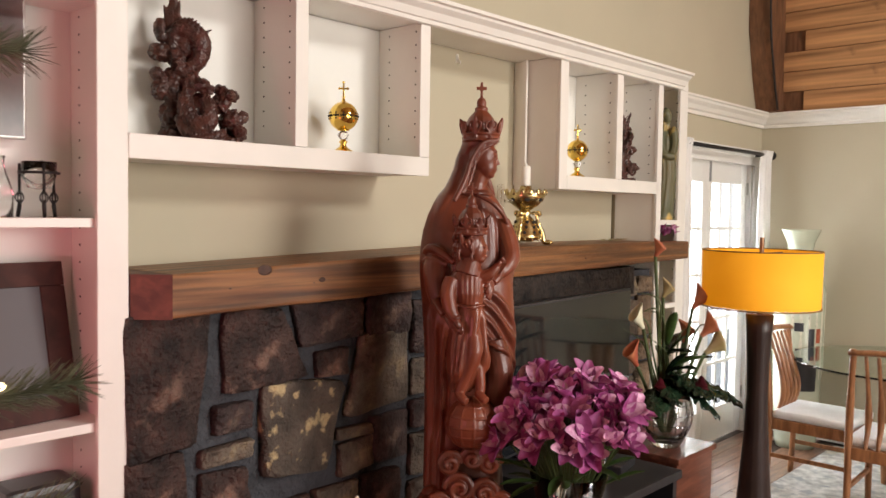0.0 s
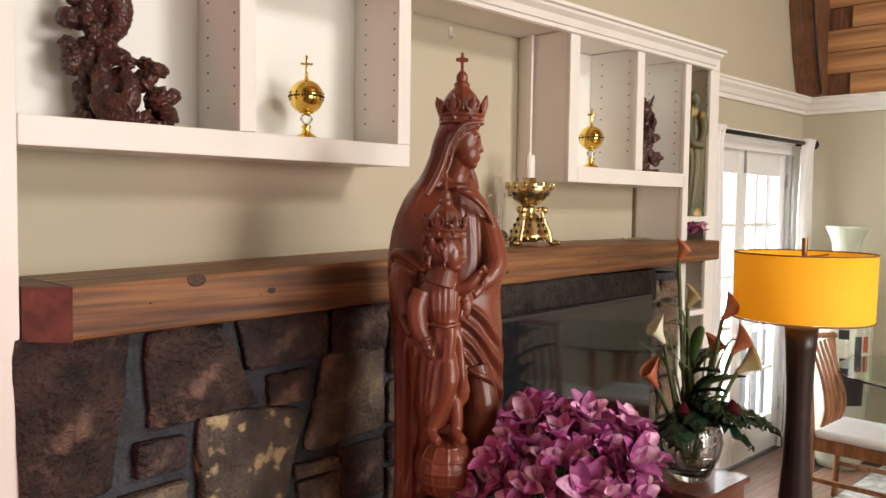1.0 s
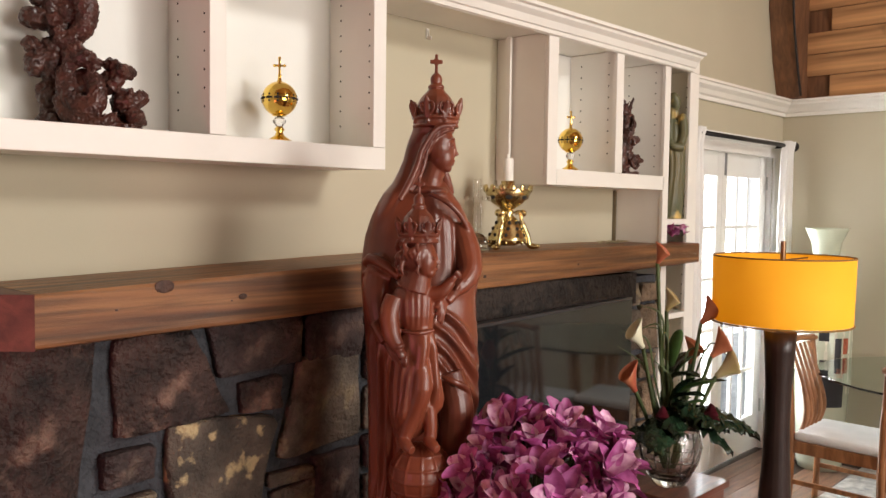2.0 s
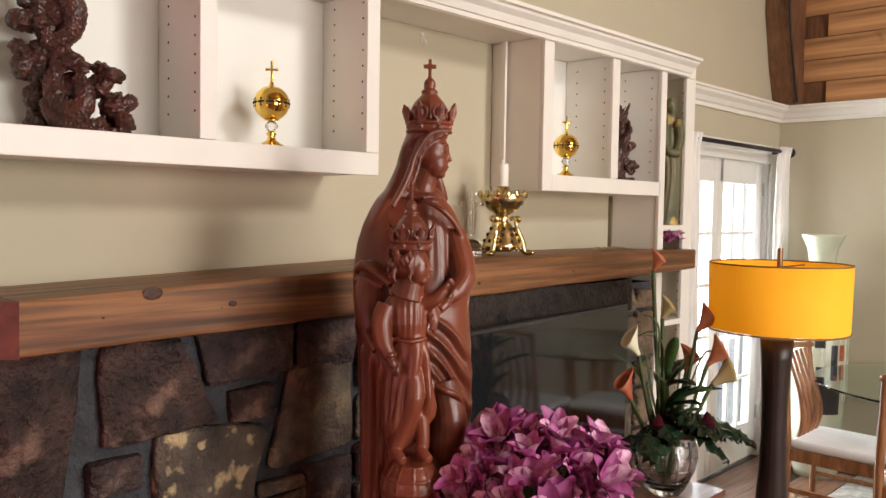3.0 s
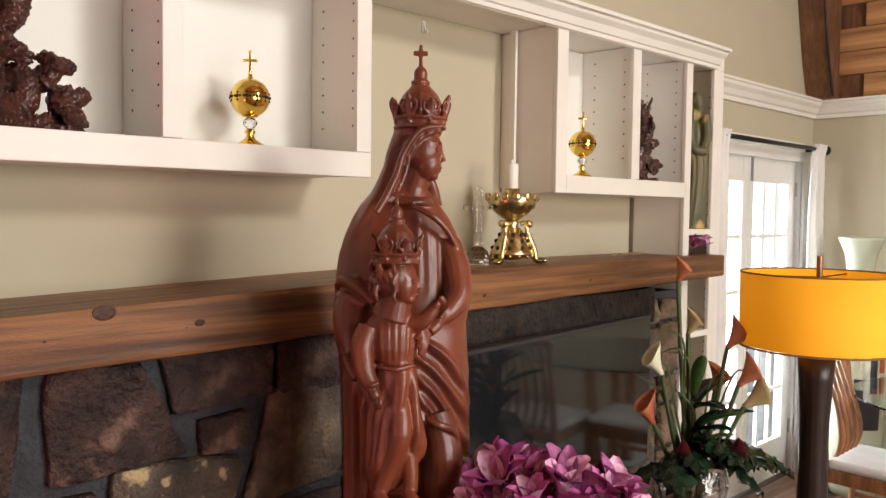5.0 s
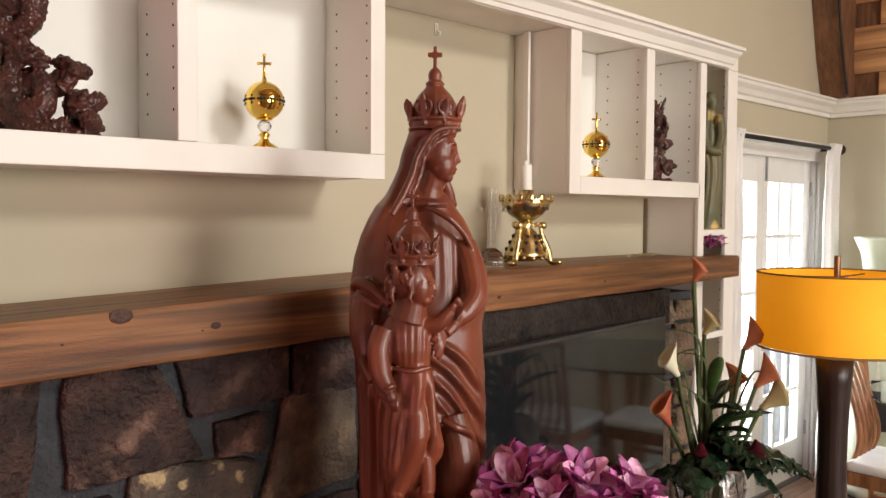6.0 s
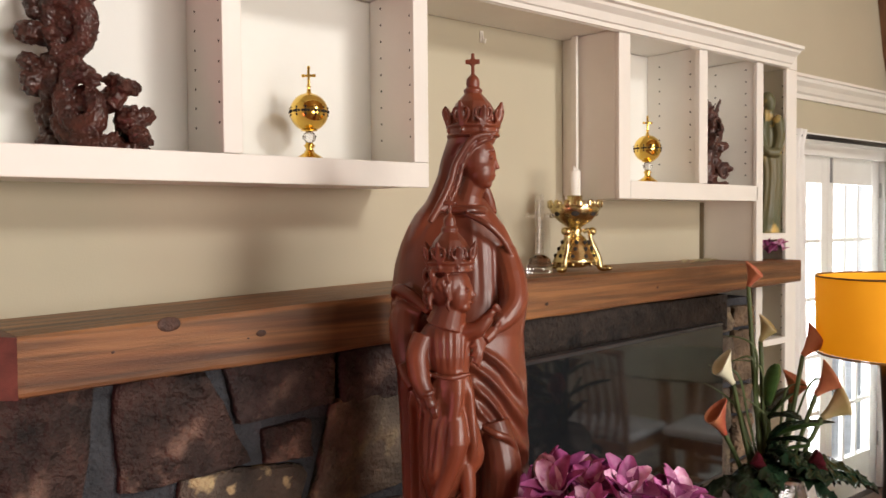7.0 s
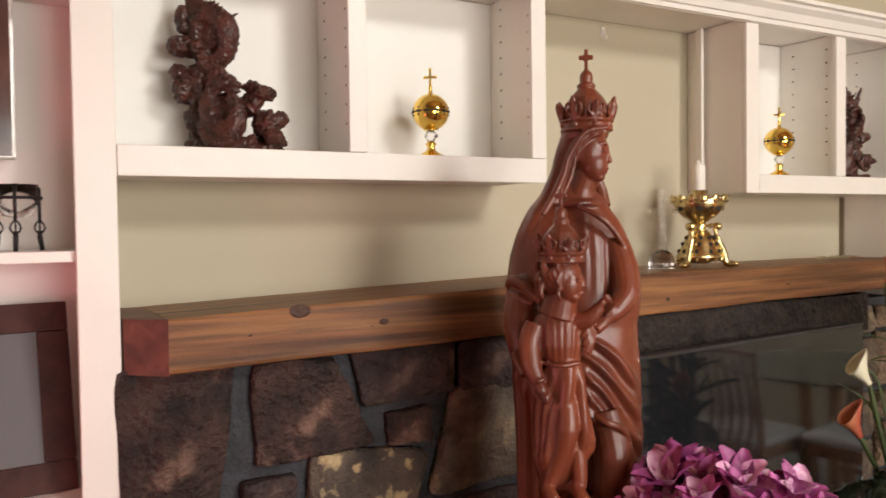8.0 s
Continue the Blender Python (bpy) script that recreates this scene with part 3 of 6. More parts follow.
def crown_shape(bm, c, r):
    """A crown: beaded band, carved leaf points, ribbed dome, ball and cross; r is the band's radius."""
    x, y, z = c
    lathe(bm, [(r * 0.86, -0.22 * r), (r * 1.0, -0.22 * r), (r * 1.03, -0.15 * r), (r * 0.97, -0.11 * r), (r * 0.97, 0.10 * r), (r * 1.05, 0.14 * r), (r * 1.06, 0.22 * r), (r * 0.95, 0.26 * r)], 40, c)
    lathe(bm, [(r * 0.9, 0.2 * r), (r * 0.82, 0.7 * r), (r * 0.62, 1.1 * r), (r * 0.38, 1.38 * r), (r * 0.22, 1.56 * r)], 48, c, lambda a, zz: 1 + 0.07 * max(0.0, math.cos(8 * a)) ** 3)
    q = Vector(c)
    up = Vector((0, 0, 1))
    for i in range(8):
        a = 2 * math.pi * (i + 0.5) / 8
        d, s = Vector((math.cos(a), math.sin(a), 0)), Vector((-math.sin(a), math.cos(a), 0))
        high = 1.08 if i % 2 else 0.88
        # middle leaf with two curling side lobes
        tube(bm, curve_pts([q + d * r * 0.98 + up * 0.2 * r, q + d * r * 1.04 + up * 0.6 * r, q + d * r * 1.2 + up * high * r], 5), [r * f for f in (0.12, 0.14, 0.16, 0.17, 0.17, 0.17, 0.16, 0.14, 0.11, 0.08, 0.03)], 8, flat=0.55)
        for e in (-1, 1):
            tube(bm, curve_pts([q + d * r + up * 0.25 * r, q + d * r * 1.04 + s * e * r * 0.26 + up * 0.45 * r, q + d * r * 1.10 + s * e * r * 0.30 + up * 0.72 * r, q + d * r * 1.13 + s * e * r * 0.16 + up * 0.80 * r], 4), r * 0.065, 7)
        ball(bm, q + d * r * 1.0, r * 0.085, 8)
    ball(bm, (x, y, z + 1.55 * r), (r * 0.38, r * 0.38, r * 0.16), 14)
    ball(bm, (x, y, z + 1.85 * r), (r * 0.27, r * 0.27, r * 0.33), 16)
    b0 = z + 2.1 * r
    box(bm, x - 0.07 * r, x + 0.07 * r, y - 0.065 * r, y + 0.065 * r, b0, b0 + 0.88 * r)
    box(bm, x - 0.28 * r, x + 0.28 * r, y - 0.063 * r, y + 0.063 * r, b0 + 0.46 * r, b0 + 0.64 * r)


def section(rows, z):
    hs = [-r[0] for r in rows]
    lo, hi, yc, dp = (float(np.interp(-z, hs, [r[k] for r in rows])) for k in (1, 2, 3, 4))
    return (lo + hi) / 2, (hi - lo) / 2, yc, dp


def drape(bm, rows, folds, n=160, steps=190, ripple=0.0, seed=0.0):
    """Carved cloth. rows: height, left, right, centre in depth, depth ratio. folds: line of (across, height), lift, width; the lift is negative for a groove."""
    z_hi, z_lo = rows[0][0], rows[-1][0]
    lines = []
    for pts, lift, width in folds:
        c = curve_pts([(u, 0, z) for u, z in pts], 8)
        c.sort(key=lambda p: p.z)
        lines.append(([p.z for p in c], [p.x for p in c], lift, width))
    rings = []
    for j in range(steps + 1):
        z = z_hi + (z_lo - z_hi) * j / steps
        c, w, yc, dp = section(rows, z)
        live = []
        for zs, us, lift, width in lines:
            if zs[0] - 0.02 < z < zs[-1] + 0.02:
                fade = min(1.0, (z - zs[0] + 0.02) / 0.05, (zs[-1] + 0.02 - z) / 0.05)
                live.append((float(np.interp(z, zs, us)), lift * max(0.0, fade), width))
        ring = []
        for i in range(n):
            a = 2 * math.pi * i / n
            u, f = c + w * math.cos(a), 0.0
            if math.sin(a) < 0.25:
                for uc, lift, width in live:
                    e = (u - uc) / width
                    # steep on one side, long on the other, as cut cloth folds are
                    f += lift * (math.exp(-(e * 1.7) ** 2) if e > 0 else math.exp(-(e * 0.9) ** 2))
            f += ripple * noise.noise(Vector((math.cos(a) * 2.5, math.sin(a) * 2.5, z * 4 + seed)))
            k = 1 + f / max(w, 0.03)
            ring.append((c + w * k * math.cos(a), yc + w * dp * math.sin(a) + (f * 1.2 if math.sin(a) > 0 else -f * 1.2 * abs(math.sin(a))), z))
        rings.append(ring)
    loft(bm, rings)


def limb(bm, pts, radii, n=14, steps=7, flat=1.0):
    line = curve_pts(pts, steps)
    m = len(line) - 1
    tube(bm, line, [float(np.interp(i / m, [k / (len(radii) - 1) for k in range(len(radii))], radii)) for i in range(m + 1)], n, flat=flat)


def palm(bm, wrist, knuckle, tips, r):
    """A hand: a flattened palm and four fingers, each with its own tip."""
    limb(bm, [wrist, (Vector(wrist) + Vector(knuckle)) / 2, knuckle], [r * 0.95, r * 1.15, r * 1.0], 12, flat=0.75)
    for k, tip in enumerate(tips):
        a = Vector(knuckle) + (Vector(tips[min(k + 1, len(tips) - 1)]) - Vector(tips[max(k - 1, 0)])) * 0.15 * (k - 1.5)
        b = Vector(tip)
        limb(bm, [a, a.lerp(b, 0.5) + Vector((0, -0.006, 0.003)), b], [r * 0.42, r * 0.40, r * 0.26], 8, 5)


bm = bmesh.new()
# mantle and veil
mantle = [(1.885, -0.062, 0.058, 0.0, 0.95), (1.86, -0.070, 0.050, 0.004, 0.95), (1.83, -0.078, 0.012, 0.012, 0.9), (1.79, -0.087, -0.004, 0.014, 0.9), (1.75, -0.106, -0.006, 0.012, 0.85), (1.72, -0.122, 0.030, 0.006, 0.72), (1.69, -0.148, 0.050, 0.0, 0.66), (1.66, -0.165, 0.072, 0.0, 0.66),
          (1.62, -0.182, 0.092, 0.0, 0.68), (1.57, -0.197, 0.108, 0.0, 0.72), (1.51, -0.205, 0.122, 0.0, 0.75), (1.45, -0.207, 0.126, 0.0, 0.76), (1.40, -0.204, 0.118, 0.0, 0.76), (1.34, -0.198, 0.120, 0.0, 0.78), (1.28, -0.192, 0.125, 0.0, 0.78), (1.20, -0.186, 0.121, 0.0, 0.78),
          (1.10, -0.181, 0.112, 0.0, 0.78), (1.0, -0.178, 0.102, 0.0, 0.78), (0.9, -0.176, 0.094, 0.0, 0.78), (0.78, -0.176, 0.09, 0.0, 0.8), (0.66, -0.18, 0.10, 0.0, 0.82), (0.56, -0.18, 0.11, 0.0, 0.84)]
folds = [([(-0.072, 1.84), (-0.082, 1.76), (-0.118, 1.68), (-0.165, 1.60)], 0.006, 0.016), ([(-0.045, 1.83), (-0.062, 1.76), (-0.082, 1.71)], 0.006, 0.012), ([(-0.06, 1.80), (-0.085, 1.72), (-0.125, 1.645)], -0.005, 0.012)]
# sweep of cloth from the waist to the far hip, and the hems that fall from it
for k in range(5):
    folds.append(([(-0.005, 1.385 - 0.042 * k), (0.035, 1.362 - 0.056 * k), (0.075, 1.318 - 0.070 * k), (0.104, 1.255 - 0.080 * k), (0.112, 1.18 - 0.085 * k)], 0.017, 0.017))
    folds.append(([(0.02, 1.352 - 0.046 * k), (0.06, 1.315 - 0.062 * k), (0.095, 1.25 - 0.075 * k)], -0.008, 0.009))
for k in range(4):
    folds.append(([(0.10 - 0.016 * k, 1.06 - 0.01 * k), (0.086 - 0.015 * k, 0.94), (0.078 - 0.013 * k, 0.80)], 0.013, 0.009))
for k in range(3):
    folds.append(([(-0.176 + 0.026 * k, 1.30 - 0.03 * k), (-0.168 + 0.022 * k, 1.10), (-0.166 + 0.020 * k, 0.88), (-0.168 + 0.02 * k, 0.66)], 0.012, 0.011))
    folds.append(([(-0.164 + 0.026 * k, 1.27 - 0.03 * k), (-0.157 + 0.022 * k, 1.08), (-0.155 + 0.020 * k, 0.86)], -0.010, 0.009))
# fine pleats of the dress on the breast
for k in (0, 1.3, 2.2, 3.8):
    folds.append(([(-0.005 + 0.017 * k, 1.665 - 0.012 * k), (0.0 + 0.018 * k, 1.58), (0.004 + 0.017 * k, 1.50 - 0.02 * k)], 0.0032, 0.009))
drape(bm, mantle, folds, ripple=0.003, seed=2.0)
# edge of the mantle over the breast, and the turned-back fold at the near arm
limb(bm, [(-0.020, -0.090, 1.690), (0.030, -0.100, 1.665), (0.070, -0.085, 1.625), (0.098, -0.066, 1.565), (0.112, -0.055, 1.50)], [0.006, 0.008, 0.008, 0.008, 0.006], 8)
limb(bm, [(-0.194, -0.05, 1.495), (-0.176, -0.098, 1.512), (-0.140, -0.130, 1.498), (-0.098, -0.160, 1.466)], [0.010, 0.015, 0.015, 0.010], 10)
limb(bm, [(-0.196, -0.05, 1.465), (-0.172, -0.115, 1.478), (-0.120, -0.145, 1.458)], [0.008, 0.012, 0.008], 10)
# head: turned three quarters, bowed a little
ball(bm, (0.004, -0.020, 1.822), (0.050, 0.052, 0.058), 28)
ball(bm, (0.016, -0.030, 1.790), (0.035, 0.034, 0.040), 24)
ball(bm, (0.030, -0.034, 1.762), (0.014, 0.016, 0.013), 14)
limb(bm, [(0.046, -0.030, 1.842), (0.049, -0.032, 1.818), (0.056, -0.034, 1.796)], [0.006, 0.0065, 0.008], 8, 4)
ball(bm, (0.044, -0.033, 1.781), (0.010, 0.013, 0.0042), 10)
ball(bm, (0.041, -0.033, 1.773), (0.010, 0.011, 0.0042), 10)
for y in (-0.052, -0.012):
    ball(bm, (0.040, y, 1.824), (0.009, 0.010, 0.006), 10)
    limb(bm, [(0.030, y - 0.008, 1.838), (0.046, y, 1.842), (0.048, y + 0.008, 1.838)], [0.003, 0.004, 0.003], 6, 4)
limb(bm, [(0.0, -0.015, 1.775), (-0.014, -0.014, 1.735), (-0.024, -0.012, 1.69)], [0.036, 0.034, 0.044], 18)
# braided hair along the face and the veil's rim
for s in (-1, 1):
    y = -0.022 + s * 0.046
    for ph in (0, 2.1, 4.2):
        line = curve_pts([(0.046, y * 0.7 - 0.012, 1.868), (0.004, y, 1.852), (-0.024, y, 1.810), (-0.036, y, 1.765), (-0.052, y * 1.2, 1.725), (-0.072, y * 1.5, 1.695)], 8)
        tube(bm, [p + Vector((0.0024 * math.cos(i * 0.5 + ph), 0.0024 * math.sin(i * 0.5 + ph), 0)) for i, p in enumerate(line)], 0.0052, 7)
    limb(bm, [(0.052, y * 0.7 - 0.012, 1.879), (0.0, y * 1.06, 1.868), (-0.038, y * 1.12, 1.815), (-0.054, y * 1.15, 1.765), (-0.075, y * 1.45, 1.715), (-0.10, y * 1.7, 1.67)], [0.006, 0.008, 0.008, 0.009, 0.010, 0.008], 9)
limb(bm, [(0.016, 0.03, 1.77), (0.030, 0.03, 1.73), (0.036, 0.02, 1.69)], [0.012, 0.016, 0.02], 10)
lathe(bm, [(0.02, 0.0), (0.056, 0.0), (0.060, 0.008), (0.052, 0.018), (0.02, 0.018)], 30, (-0.026, -0.030, 1.690))
crown_shape(bm, (-0.002, -0.006, 1.889), 0.064)
# near arm: wide sleeve, wrist, open hand
limb(bm, [(-0.135, -0.06, 1.50), (-0.150, -0.100, 1.44), (-0.150, -0.122, 1.385), (-0.144, -0.142, 1.335)], [0.044, 0.050, 0.044, 0.032], 18)
limb(bm, [(-0.182, -0.11, 1.368), (-0.150, -0.164, 1.352), (-0.118, -0.150, 1.372)], [0.007, 0.009, 0.007], 8)
palm(bm, (-0.158, -0.162, 1.345), (-0.128, -0.192, 1.300), [(-0.090, -0.222, 1.276), (-0.086, -0.222, 1.262), (-0.090, -0.218, 1.249), (-0.100, -0.212, 1.240)], 0.021)
limb(bm, [(-0.146, -0.185, 1.325), (-0.118, -0.208, 1.318), (-0.100, -0.216, 1.306)], [0.008, 0.0075, 0.005], 8)
# far arm: sleeve with wrapped bands, hand hanging over the child's side
limb(bm, [(0.066, -0.04, 1.60), (0.086, -0.07, 1.535), (0.092, -0.108, 1.482), (0.074, -0.14, 1.452), (0.048, -0.158, 1.432)], [0.034, 0.038, 0.034, 0.026, 0.019], 16)
for k in range(6):
    v = k / 5
    p = Vector((0.098, -0.105, 1.488)).lerp(Vector((0.056, -0.156, 1.436)), v)
    limb(bm, [p + Vector((0.018, 0.012, 0.024)), p + Vector((-0.004, -0.030 + 0.008 * v, 0.002)), p + Vector((-0.016, 0.004, -0.028 + 0.006 * v))], [0.004, 0.006, 0.004], 7, 5)
palm(bm, (0.050, -0.160, 1.432), (0.022, -0.186, 1.406), [(-0.004, -0.205, 1.392), (0.000, -0.206, 1.372), (0.004, -0.206, 1.356), (0.012, -0.202, 1.348)], 0.019)
# the leg and the under-robe below the gathered cloth
limb(bm, [(0.040, -0.095, 1.20), (0.062, -0.110, 1.10), (0.052, -0.105, 0.98), (0.045, -0.10, 0.86)], [0.040, 0.048, 0.045, 0.045], 18)
limb(bm, [(0.020, -0.150, 1.20), (0.052, -0.158, 1.186), (0.085, -0.135, 1.165), (0.102, -0.10, 1.11)], [0.007, 0.010, 0.009, 0.006], 8)
# the small crowned child in front
crown_shape(bm, (-0.049, -0.195, 1.572), 0.053)
ball(bm, (-0.052, -0.195, 1.525), (0.050, 0.048, 0.052), 22)
ball(bm, (-0.034, -0.205, 1.512), (0.033, 0.036, 0.044), 20)
ball(bm, (-0.020, -0.210, 1.484), (0.017, 0.020, 0.014), 12)
limb(bm, [(-0.005, -0.206, 1.532), (-0.002, -0.206, 1.518), (0.004, -0.207, 1.505)], [0.005, 0.0055, 0.007], 8, 4)
ball(bm, (-0.004, -0.207, 1.493), (0.009, 0.012, 0.004), 8)
ball(bm, (-0.010, -0.228, 1.522), (0.007, 0.007, 0.005), 8)
rh = random.Random(2)
for k in range(26):
    a = rh.uniform(1.7, 5.0)
    z = rh.uniform(1.478, 1.555)
    p = Vector((-0.056 + 0.046 * math.cos(a), -0.195 + 0.046 * math.sin(a), z))
    limb(bm, [p + Vector((0, 0, 0.014)), p + Vector((-0.004, -0.003, 0)), p + Vector((0.002, 0, -0.014))], [0.004, 0.006, 0.003], 6, 4)
limb(bm, [(-0.046, -0.195, 1.49), (-0.060, -0.190, 1.44)], [0.034, 0.046], 16)
kid = [(1.452, -0.078, -0.030, -0.185, 0.8), (1.44, -0.105, -0.012, -0.185, 0.72), (1.415, -0.122, 0.000, -0.186, 0.62), (1.37, -0.118, 0.000, -0.188, 0.62), (1.34, -0.098, -0.008, -0.190, 0.7), (1.33, -0.092, -0.010, -0.190, 0.72), (1.31, -0.098, -0.008, -0.190, 0.7), (1.25, -0.116, 0.002, -0.186, 0.62),
       (1.20, -0.122, 0.014, -0.182, 0.58), (1.15, -0.124, 0.024, -0.178, 0.56), (1.125, -0.122, 0.020, -0.176, 0.56), (1.085, -0.116, -0.008, -0.174, 0.6), (1.045, -0.108, -0.040, -0.172, 0.62)]
kf = [([(-0.080 + 0.015 * k, 1.43), (-0.078 + 0.014 * k, 1.385), (-0.076 + 0.013 * k, 1.34)], 0.005, 0.007) for k in range(5)]
kf += [([(-0.030, 1.325), (-0.036, 1.26), (-0.052, 1.18), (-0.085, 1.09)], 0.016, 0.020), ([(-0.012, 1.32), (-0.004, 1.24), (0.004, 1.15)], 0.011, 0.010), ([(-0.020, 1.315), (-0.016, 1.24), (-0.012, 1.14)], -0.010, 0.009)]
kf += [([(-0.090 + 0.012 * k, 1.30 - 0.03 * k), (-0.104 + 0.016 * k, 1.20), (-0.100 + 0.010 * k, 1.08)], 0.008, 0.009) for k in range(3)]
drape(bm, kid, kf, n=140, steps=110, ripple=0.002, seed=7.0)
limb(bm, [(-0.098, -0.212, 1.334), (-0.050, -0.238, 1.330), (-0.006, -0.214, 1.335)], [0.005, 0.006, 0.005], 8)
# bent knee, legs and bare feet
limb(bm, [(-0.045, -0.205, 1.27), (-0.036, -0.226, 1.185), (-0.062, -0.212, 1.10), (-0.082, -0.206, 1.045)], [0.020, 0.027, 0.022, 0.018], 16)
limb(bm, [(-0.018, -0.190, 1.13), (-0.012, -0.196, 1.08), (-0.012, -0.200, 1.045)], [0.022, 0.018, 0.016], 14)
for x, y in ((-0.076, -0.222), (-0.010, -0.212)):
    limb(bm, [(x - 0.010, y + 0.012, 1.046), (x + 0.004, y - 0.012, 1.034), (x + 0.016, y - 0.026, 1.028)], [0.015, 0.0155, 0.011], 12)
# his arms
limb(bm, [(-0.108, -0.195, 1.418), (-0.122, -0.205, 1.375), (-0.116, -0.220, 1.325), (-0.098, -0.232, 1.288)], [0.026, 0.027, 0.024, 0.016], 16)
limb(bm, [(-0.112, -0.226, 1.306), (-0.100, -0.246, 1.296), (-0.084, -0.236, 1.300)], [0.005, 0.006, 0.005], 7)
palm(bm, (-0.097, -0.234, 1.288), (-0.086, -0.242, 1.266), [(-0.074, -0.248, 1.256), (-0.075, -0.250, 1.246), (-0.080, -0.248, 1.242), (-0.086, -0.246, 1.244)], 0.014)
limb(bm, [(-0.014, -0.195, 1.425), (0.014, -0.205, 1.435), (0.038, -0.205, 1.462)], [0.022, 0.018, 0.013], 14)
palm(bm, (0.034, -0.206, 1.458), (0.046, -0.208, 1.474), [(0.054, -0.212, 1.490), (0.060, -0.210, 1.486), (0.064, -0.208, 1.478), (0.064, -0.204, 1.470)], 0.011)
# globe with cut meridians, scrolled clouds and rocky foot
ball(bm, (-0.035, -0.165, 0.938), 0.086, 40)
for k in range(-2, 3):
    r = math.sqrt(max(0.0001, 0.0865 ** 2 - (0.032 * k) ** 2))
    tube(bm, [(-0.035 + r * math.cos(a / 32 * 6.2832), -0.165 + r * math.sin(a / 32 * 6.2832), 0.938 + 0.032 * k) for a in range(33)], 0.0030, 6)
for k in range(6):
    ca, sa = math.cos(k * math.pi / 6), math.sin(k * math.pi / 6)
    tube(bm, [(-0.035 + 0.0865 * math.cos(a / 32 * 6.2832) * ca, -0.165 + 0.0865 * math.cos(a / 32 * 6.2832) * sa, 0.938 + 0.0865 * math.sin(a / 32 * 6.2832)) for a in range(33)], 0.0030, 6)
for cx, cz, rad, way in ((-0.105, 0.800, 0.040, 1), (-0.030, 0.815, 0.034, -1), (0.030, 0.800, 0.038, 1), (-0.070, 0.715, 0.050, -1), (0.010, 0.700, 0.046, 1), (-0.140, 0.66, 0.04, 1), (0.07, 0.66, 0.042, -1)):
    pts = [(cx + way * math.cos(a * 0.45) * rad * (1 - a / 30), -0.150 - 0.0012 * a, cz + math.sin(a * 0.45) * rad * (1 - a / 30)) for a in range(26)]
    tube(bm, pts, [0.013 - 0.0002 * a for a in range(26)], 9)
    ball(bm, (cx, -0.135, cz), (rad, 0.035, rad), 14)
rb = random.Random(3)
for k in range(22):
    a, d = rb.uniform(0, 6.28), rb.uniform(0.05, 0.18)
    ball(bm, (-0.03 + d * math.cos(a) * 1.05, -0.04 + d * math.sin(a) * 0.95, rb.uniform(0.54, 0.66)), (rb.uniform(0.03, 0.06), rb.uniform(0.03, 0.06), rb.uniform(0.03, 0.06)), 12)
lathe(bm, [(0.1, 0.5), (0.20, 0.5), (0.215, 0.53), (0.2, 0.58), (0.14, 0.62)], 30, (-0.02, -0.03, 0), lambda a, z: 1 + 0.06 * math.sin(5 * a))
figure = part("carved_figure", bm, MAHOG, smooth=True)
m = figure.modifiers.new("carve", "REMESH")
m.mode, m.voxel_size, m.use_smooth_shade = "VOXEL", 0.0024, True
m = figure.modifiers.new("sand", "SMOOTH")
m.factor, m.iterations = 0.5, 3
figure.matrix_world = pose(0.995, -0.728, 0.062, 0, 0, -43.2) @ Matrix.Diagonal((0.96, 0.96, 0.96, 1))
tagged(figure, "tall polished mahogany carving of a crowned robed figure", "statue")


# ---------------------------------------------------------------- things in the bays
ROSEW = mat("dark_rosewood", (0.045, 0.014, 0.010), 0.4, vary=0.5, scale=30, fine=120, bump=0.25, coat=0.3, second=(0.095, 0.028, 0.018))


